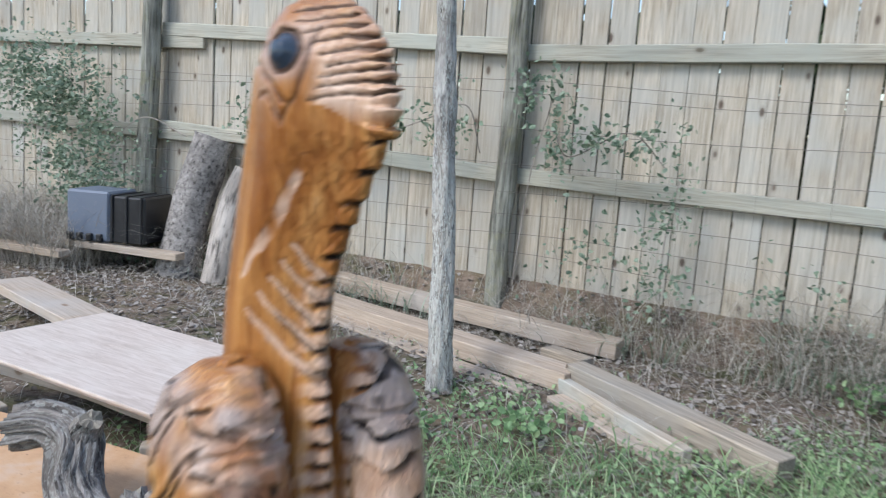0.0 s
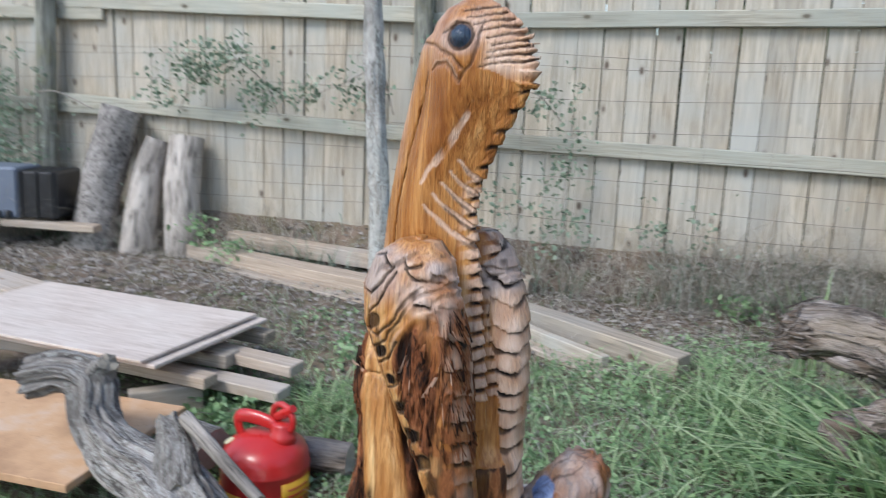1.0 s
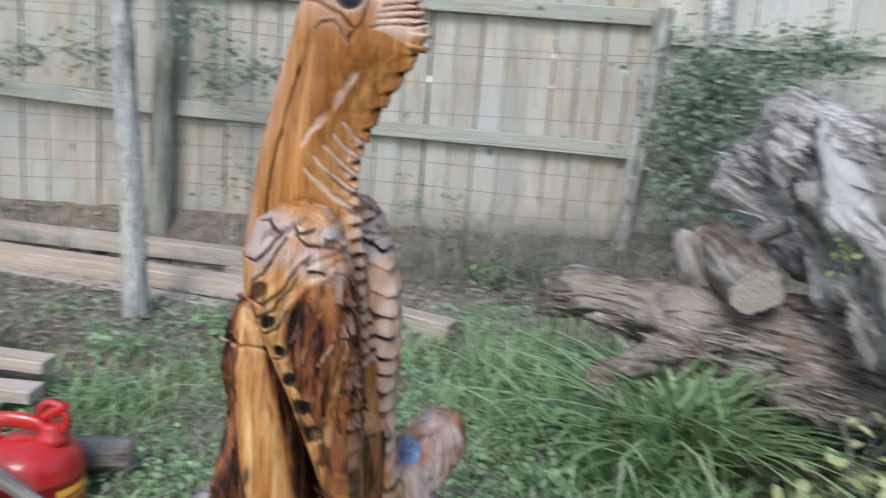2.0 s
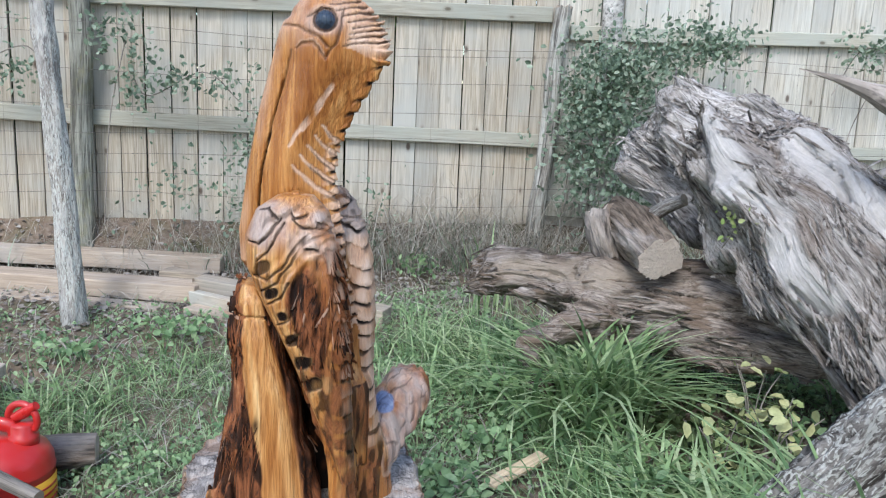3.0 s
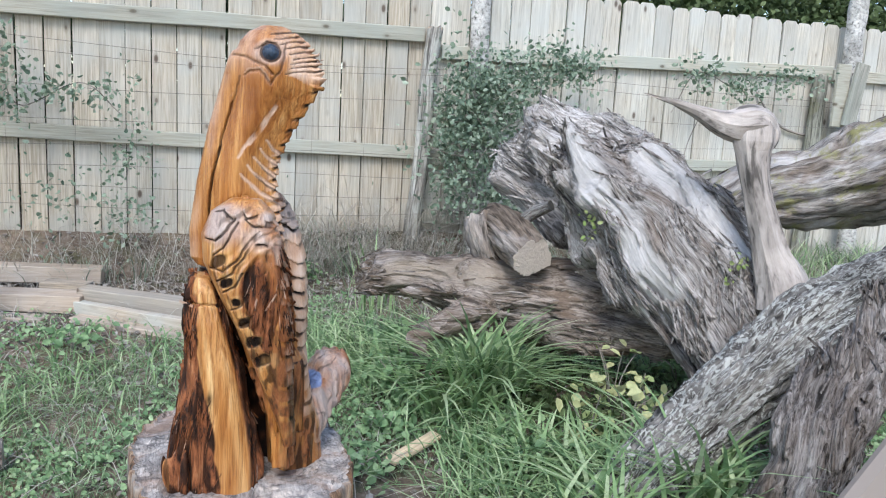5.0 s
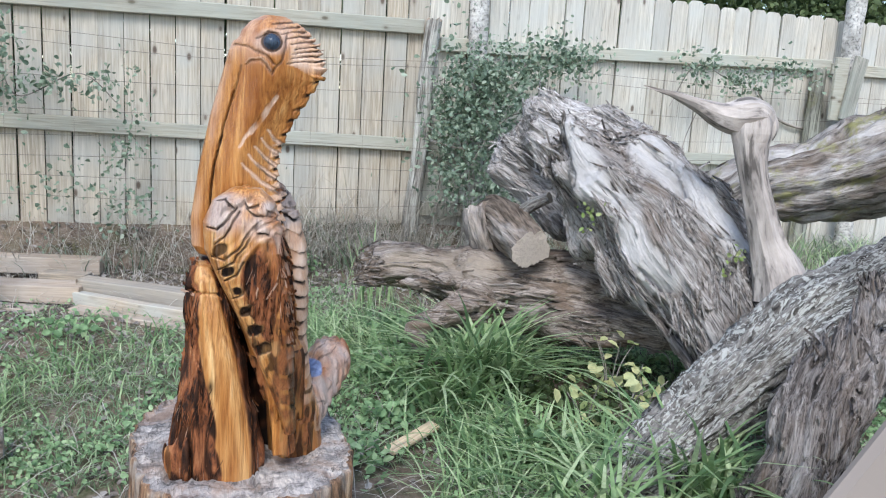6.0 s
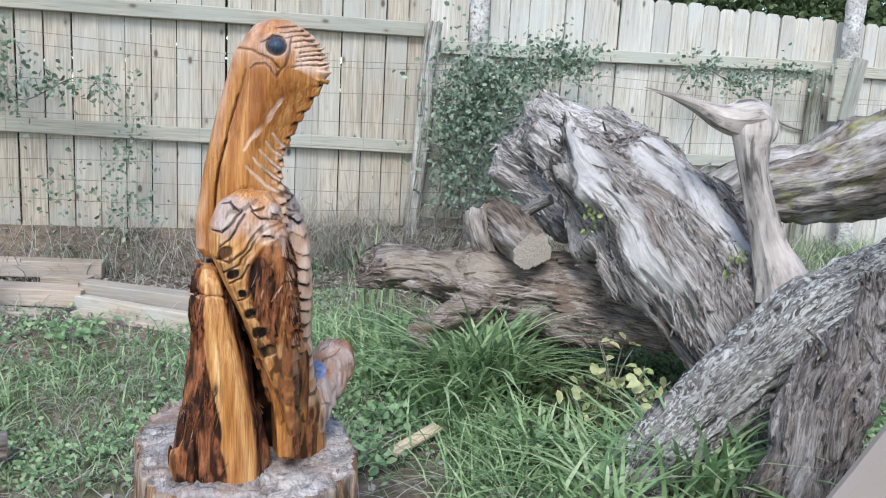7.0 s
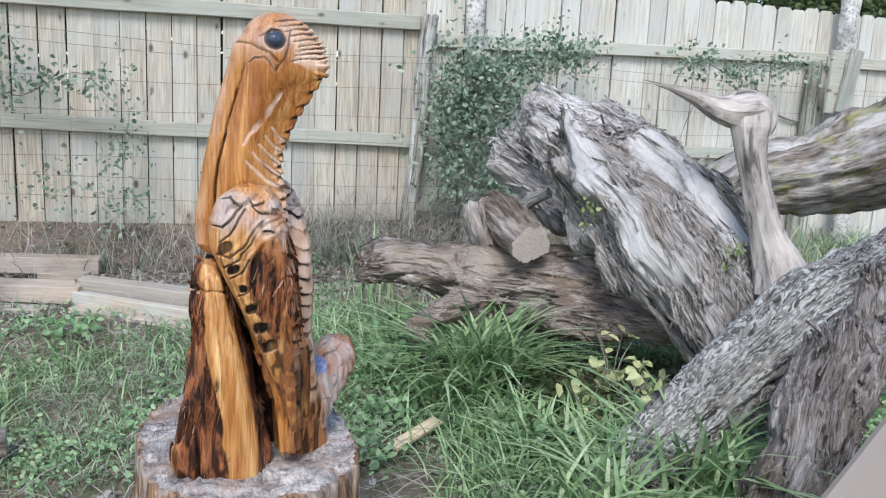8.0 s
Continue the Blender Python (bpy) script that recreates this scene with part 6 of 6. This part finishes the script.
def vine(name, label, spots, n, size, r, runs, mat=None, deep=0.05):
    """A creeper: woody stems and many leaves round the given spots (x, y, z, spread x, spread z, share)."""
    t = thing(name, pose(spots[0][0], spots[0][1], gz(spots[0][0], spots[0][1])), label, "vine")
    o = np.array(t.location)
    for k, run in enumerate(runs):
        part("stem", tube([(*(np.array(p_) - o), 0.0035) for p_ in run], 30, 6, 0.0, 0.0, k), m_stick, t)
    c = []
    for x, y, z, sx, sz, share in spots:
        m_ = int(n * share)
        q_ = np.stack([r.normal(x, sx, m_), y - np.abs(r.normal(0, deep, m_)), r.normal(z, sz, m_)], -1)
        hold = fbm(q_ * 9, 2, 40 + len(c)) > -0.25
        c.append(q_[hold])
    part("foliage", leaves(np.vstack(c) - o, size, r, 0.25), mat or m_ivy, t, smooth=False)
    return t


VY = FY - 0.2
vine("creeper", "creeper with small green leaves climbing the fence wire", [(-2.75, VY, 1.22, 0.16, 0.07, 0.35), (-2.55, VY, 1.30, 0.14, 0.06, 0.3), (-2.3, VY, 1.08, 0.09, 0.09, 0.2), (-3.0, VY, 1.1, 0.08, 0.1, 0.15)], 800, 0.034, rng,
     [[(-2.9, VY, 0.2), (-2.95, VY, 0.8), (-2.8, VY, 1.15), (-2.5, VY, 1.3)], [(-2.5, VY, 1.3), (-2.3, VY, 1.15), (-2.2, VY, 0.95)]])
vine("creeper", "creeper with small green leaves on the fence wire", [(-1.9, VY, 1.12, 0.14, 0.05, 0.5), (-1.65, VY, 1.18, 0.08, 0.09, 0.5)], 380, 0.034, rng, [[(-2.1, VY, 1.05), (-1.8, VY, 1.16), (-1.55, VY, 1.25), (-1.45, VY, 1.0)]])
vine("creeper", "dark creeper hanging from the fence post", [(-1.1, VY, 1.3, 0.08, 0.10, 0.35), (-0.98, VY, 1.12, 0.07, 0.10, 0.3), (-0.7, VY, 1.12, 0.14, 0.05, 0.35)], 620, 0.034, rng, [[(-1.2, VY, 0.3), (-1.15, VY, 0.9), (-1.05, VY, 1.35)], [(-1.05, VY, 1.2), (-0.95, VY, 1.02), (-0.65, VY, 1.16), (-0.45, VY, 1.0)]])
vine("creeper", "thin creeper with few leaves on the boards", [(-0.42, VY, 0.75, 0.07, 0.22, 0.35), (-0.38, VY, 0.45, 0.12, 0.12, 0.25), (-0.75, VY, 0.5, 0.18, 0.14, 0.2), (0.2, VY, 0.42, 0.12, 0.10, 0.2)], 900, 0.030, rng, [[(-0.4, VY, 0.2), (-0.42, VY, 0.6), (-0.38, VY, 0.95)]])
vine("ivy_bush", "dense ivy smothering the fence corner and wire", [(1.75, VY - 0.05, 1.25, 0.16, 0.14, 0.24), (1.65, VY - 0.08, 0.95, 0.18, 0.16, 0.26), (2.0, VY, 1.35, 0.22, 0.10, 0.14), (1.85, VY - 0.1, 0.65, 0.20, 0.16, 0.22), (1.5, VY, 1.0, 0.06, 0.28, 0.12), (2.3, VY, 1.48, 0.14, 0.08, 0.08)], 6800, 0.034, rng,
     [[(1.6, VY, 0.2), (1.7, VY, 0.7), (1.65, VY, 1.1), (1.9, VY, 1.45)], [(1.9, VY, 0.2), (1.8, VY, 0.8), (2.1, VY, 1.3), (2.5, VY, 1.5)], [(1.5, VY - 0.1, 1.05), (1.75, VY - 0.12, 1.1), (2.0, VY - 0.1, 1.22)], [(1.45, VY, 0.2), (1.5, VY, 0.8), (1.48, VY, 1.4)], [(1.7, VY - 0.15, 0.25), (1.62, VY - 0.2, 0.7), (1.85, VY - 0.2, 1.05), (2.2, VY - 0.15, 1.1)], [(1.95, VY - 0.1, 0.2), (2.05, VY - 0.16, 0.6), (1.8, VY - 0.2, 0.9), (1.55, VY - 0.15, 1.2)], [(1.3, VY - 0.1, 0.9), (1.6, VY - 0.2, 0.85), (2.0, VY - 0.2, 0.95)]], deep=0.11)
vine("creeper", "creeper clinging to the upper rail", [(3.75, VY, 1.42, 0.22, 0.06, 0.5), (4.2, VY, 1.5, 0.16, 0.06, 0.3), (3.4, VY, 1.5, 0.1, 0.06, 0.2)], 800, 0.034, rng, [[(3.2, VY, 1.2), (3.4, VY, 1.5), (3.8, VY, 1.40), (4.3, VY, 1.52)], [(3.4, VY, 0.4), (3.35, VY, 0.9), (3.5, VY, 1.3)]])
vine("thicket", "overgrown green and brown thicket before the fence", [(-4.55, 3.9, 1.05, 0.25, 0.22, 0.45), (-4.4, 3.88, 0.65, 0.25, 0.2, 0.3), (-4.85, 3.8, 1.3, 0.25, 0.15, 0.25)], 5200, 0.032, rng, [[(-4.7, 3.8, 0.2), (-4.8, 3.8, 0.8), (-4.5, 3.8, 1.3)], [(-5.0, 3.8, 0.2), (-5.1, 3.9, 0.9), (-4.7, 3.9, 1.1)], [(-4.3, 3.9, 0.8), (-3.9, 3.9, 1.05), (-3.5, 3.9, 0.95)]])
q = scatter(4200, -5.8, -4.0, 3.3, 4.1, rng, lambda x, y: 0.9 + 0 * x)
stuff("thicket_straw", blades(q, 0.55, 0.004, 0.9, rng, 0.7), m_straw, "tall dry brown grass in the thicket", "dry grass")
q = scatter(900, 0.15, 1.55, 3.80, 4.12, rng, lambda x, y: 0.7 + 0 * x)
stuff("dry_stems", blades(q, 0.62, 0.0042, 1.0, rng, 0.9), m_straw, "tall thin dry grass stems against the fence", "dry grass")
q = scatter(1000, -3.6, 0.3, 3.85, 4.12, rng, lambda x, y: 0.3 + 0.5 * patch(x, y, 1.1, 97))
stuff("dry_stems", blades(q, 0.50, 0.004, 1.0, rng, 0.9), m_straw, "thin dry grass stems against the fence", "dry grass")
q = scatter(2600, 1.0, 2.0, 1.1, 2.0, rng, lambda x, y: 0.55 + 0.5 * patch(x, y, 3.0, 77))
c = np.column_stack([q, ground_z(q[:, 0], q[:, 1]) + rng.uniform(0.01, 0.10, len(q))])
stuff("shade_creeper", leaves(c, 0.034, rng, 0.5), m_hedge, "dark green creeper leaves in the shade of the logs", "weeds")
G6 = "leafy weeds"


def weed(x, y, n, h, size, mat, label, r):
    t = thing("weed", pose(x, y, gz(x, y)), label, "weed", G6)
    for k in range(4):
        a_ = r.uniform(0, 6.28)
        part("stem", tube([(0, 0, 0, 0.003), (0.03 * math.cos(a_), 0.03 * math.sin(a_), h * 0.6, 0.0025), (0.08 * math.cos(a_), 0.08 * math.sin(a_), h * r.uniform(0.8, 1.1), 0.0015)], 10, 6), m_stick, t)
    c_ = np.stack([r.normal(0, 0.07, n), r.normal(0, 0.07, n), h * r.uniform(0.25, 1.0, n)], -1)
    part("foliage", leaves(c_, size, r, 0.6), mat, t, smooth=False)


for x, y, n, h, size in ((1.36, 1.58, 20, 0.30, 0.048), (1.31, 1.38, 22, 0.24, 0.046), (1.12, 1.34, 18, 0.18, 0.044), (1.42, 1.44, 14, 0.20, 0.044)):
    weed(x, y, n, h, size, m_yellow, "spindly weed with pale yellow leaves", rng)
for x, y, n, h in ((0.62, 1.9, 160, 0.16), (0.72, 2.2, 150, 0.2), (0.5, 1.6, 120, 0.1), (0.85, 1.25, 110, 0.12), (0.33, 1.35, 110, 0.08), (0.55, 3.7, 90, 0.15), (-0.6, 2.75, 110, 0.12), (-1.0, 2.6, 90, 0.1), (-2.4, 3.75, 100, 0.16), (-2.65, 3.8, 80, 0.3), (-1.3, 1.95, 140, 0.1), (-1.7, 1.75, 110, 0.08), (1.7, 2.05, 70, 0.12), (1.5, 1.62, 70, 0.1), (1.85, 1.85, 60, 0.14), (1.42, 1.9, 70, 0.08)):
    weed(x, y, n, h, 0.035, m_clover, "low bright green broad-leaved weed", rng)

# ---- sprigs growing out of the dead wood, a bare twig, long grass behind the logs ----
def sprig(x, y, z, n, size):
    t = thing("sprig", pose(x, y, z), "tiny yellow-green seedling rooted in the dead wood", "weed", G6)
    part("stem", tube([(0, 0.04, -0.03, 0.002), (0, 0.01, 0.0, 0.0018), (0.005, -0.01, 0.04, 0.001)], 8, 5), m_stick, t)
    c_ = np.stack([rng.normal(0, 0.022, n), rng.normal(-0.012, 0.012, n), rng.normal(0.02, 0.02, n)], -1)
    part("foliage", leaves(c_, size, rng, 0.4), m_sprig, t, smooth=False)


m_sprig = leaf_green("sprig_leaf", (0.22, 0.34, 0.10), (0.36, 0.46, 0.16), (0.52, 0.56, 0.26))
SPRIGS = ((1.233, 1.639, 0.732, 15, 0.022), (1.262, 1.570, 0.742, 6, 0.018), (1.246, 1.643, 0.669, 6, 0.018), (1.587, 1.256, 0.637, 14, 0.02), (1.560, 1.259, 0.601, 8, 0.018))
for x, y, z, n, size in SPRIGS:
    sprig(x, y, z, n, size)
log("bare_twig", [(4.081, 4.172, 1.403, 0.008), (4.226, 4.172, 1.238, 0.01), (4.398, 4.172, 1.137, 0.011), (4.693, 4.172, 1.082, 0.011)], 30, 8, m_stick, "thin bare grey twig hanging on the fence", 0.0008, 0.002, 61, category="twig")
q = scatter(900, 3.2, 5.2, 2.9, 3.9, rng, lambda x, y: 0.8 + 0 * x)
stuff("meadow_grass", blades(q, 0.34, 0.007, 1.0, rng), m_tall, "long green grass behind the fallen logs", "grass")
q = scatter(500, 3.2, 5.2, 2.9, 3.9, rng, lambda x, y: 0.8 + 0 * x)
stuff("meadow_straw", blades(q, 0.30, 0.005, 1.1, rng), m_straw, "dry straw among the long grass", "dry grass")

# ---- leaves added behind the boards so that the gaps show dark ----
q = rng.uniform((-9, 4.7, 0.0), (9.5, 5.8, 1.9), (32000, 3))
stuff("undergrowth", leaves(q, 0.13, rng, 0.2), m_crown, "dark leaves added behind the fence to darken the board gaps", "shrubs")

q = rng.uniform((3.0, 5.2, 1.7), (11.0, 6.8, 3.3), (30000, 3))
q = q[q[:, 2] < 2.75 + 0.5 * vnoise(q * (1.3, 1.3, 0), 73) + 0.12 * rng.normal(0, 1, len(q))]
stuff("hedge", leaves(q, 0.07, rng, 0.2), m_hedge, "dense dark green hedge rising above the fence", "hedge")

# ---- trees beyond the fence ----
G7 = "trees beyond the fence"


def far_tree(x, y, h, spread, base, n, r):
    t = thing("tree", pose(x, y, 0), "dark green leafy tree standing beyond the fence", "tree", G7)
    part("trunk", tube([(0, 0, -0.1, 0.16), (0.1, 0, h * 0.4, 0.12), (0.0, 0.1, h * 0.9, 0.04)], 20, 14, 0.008, 0.01, 5), m_trunk, t)
    cs = np.stack([r.normal(0, spread * 0.55, 46), r.normal(0, spread * 0.45, 46), r.uniform(base, h, 46)], -1)
    for k in range(6):
        part("limb", tube([(0.05, 0, h * 0.35, 0.05), (*(cs[k] * 0.5 + np.array((0, 0, h * 0.2))), 0.035), (*cs[k], 0.012)], 12, 8), m_trunk, t)
    c_ = np.vstack([q0 + r.normal(0, 0.34, (n // 46, 3)) for q0 in cs])
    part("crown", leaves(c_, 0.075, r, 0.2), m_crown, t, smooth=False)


for x, y, h, sp_, base, n in ((4.6, 7.2, 5.0, 2.2, 0.8, 20000), (7.6, 7.0, 5.0, 2.2, 0.8, 20000), (10.5, 8.0, 6.0, 2.6, 0.8, 12000), (2.0, 8.2, 5.0, 2.0, 1.8, 6000), (-7.5, 9.0, 5.5, 2.2, 1.6, 5000)):
    far_tree(x, y, h, sp_, base, n, rng)

# ---- the pickets of the fence ----
rp = random.Random(4)
for i in range(-52, 56):
    x = i * PITCH + 0.07
    kind = "left" if x < -4.05 else "mid" if x < 1.45 else "right"
    top = {"left": 1.89, "mid": 2.0, "right": 1.965}[kind] + rp.uniform(-0.012, 0.012)
    me = rp.choice(pickets[kind])
    ob = part("picket", me, None, fence)
    ob.matrix_local = pose(x + rp.uniform(-0.0025, 0.0025), rp.uniform(-0.002, 0.004), top - (1.80 if kind == "left" else 1.86), rp.uniform(-0.2, 0.2), rp.uniform(-0.25, 0.25), rp.uniform(-0.6, 0.6))
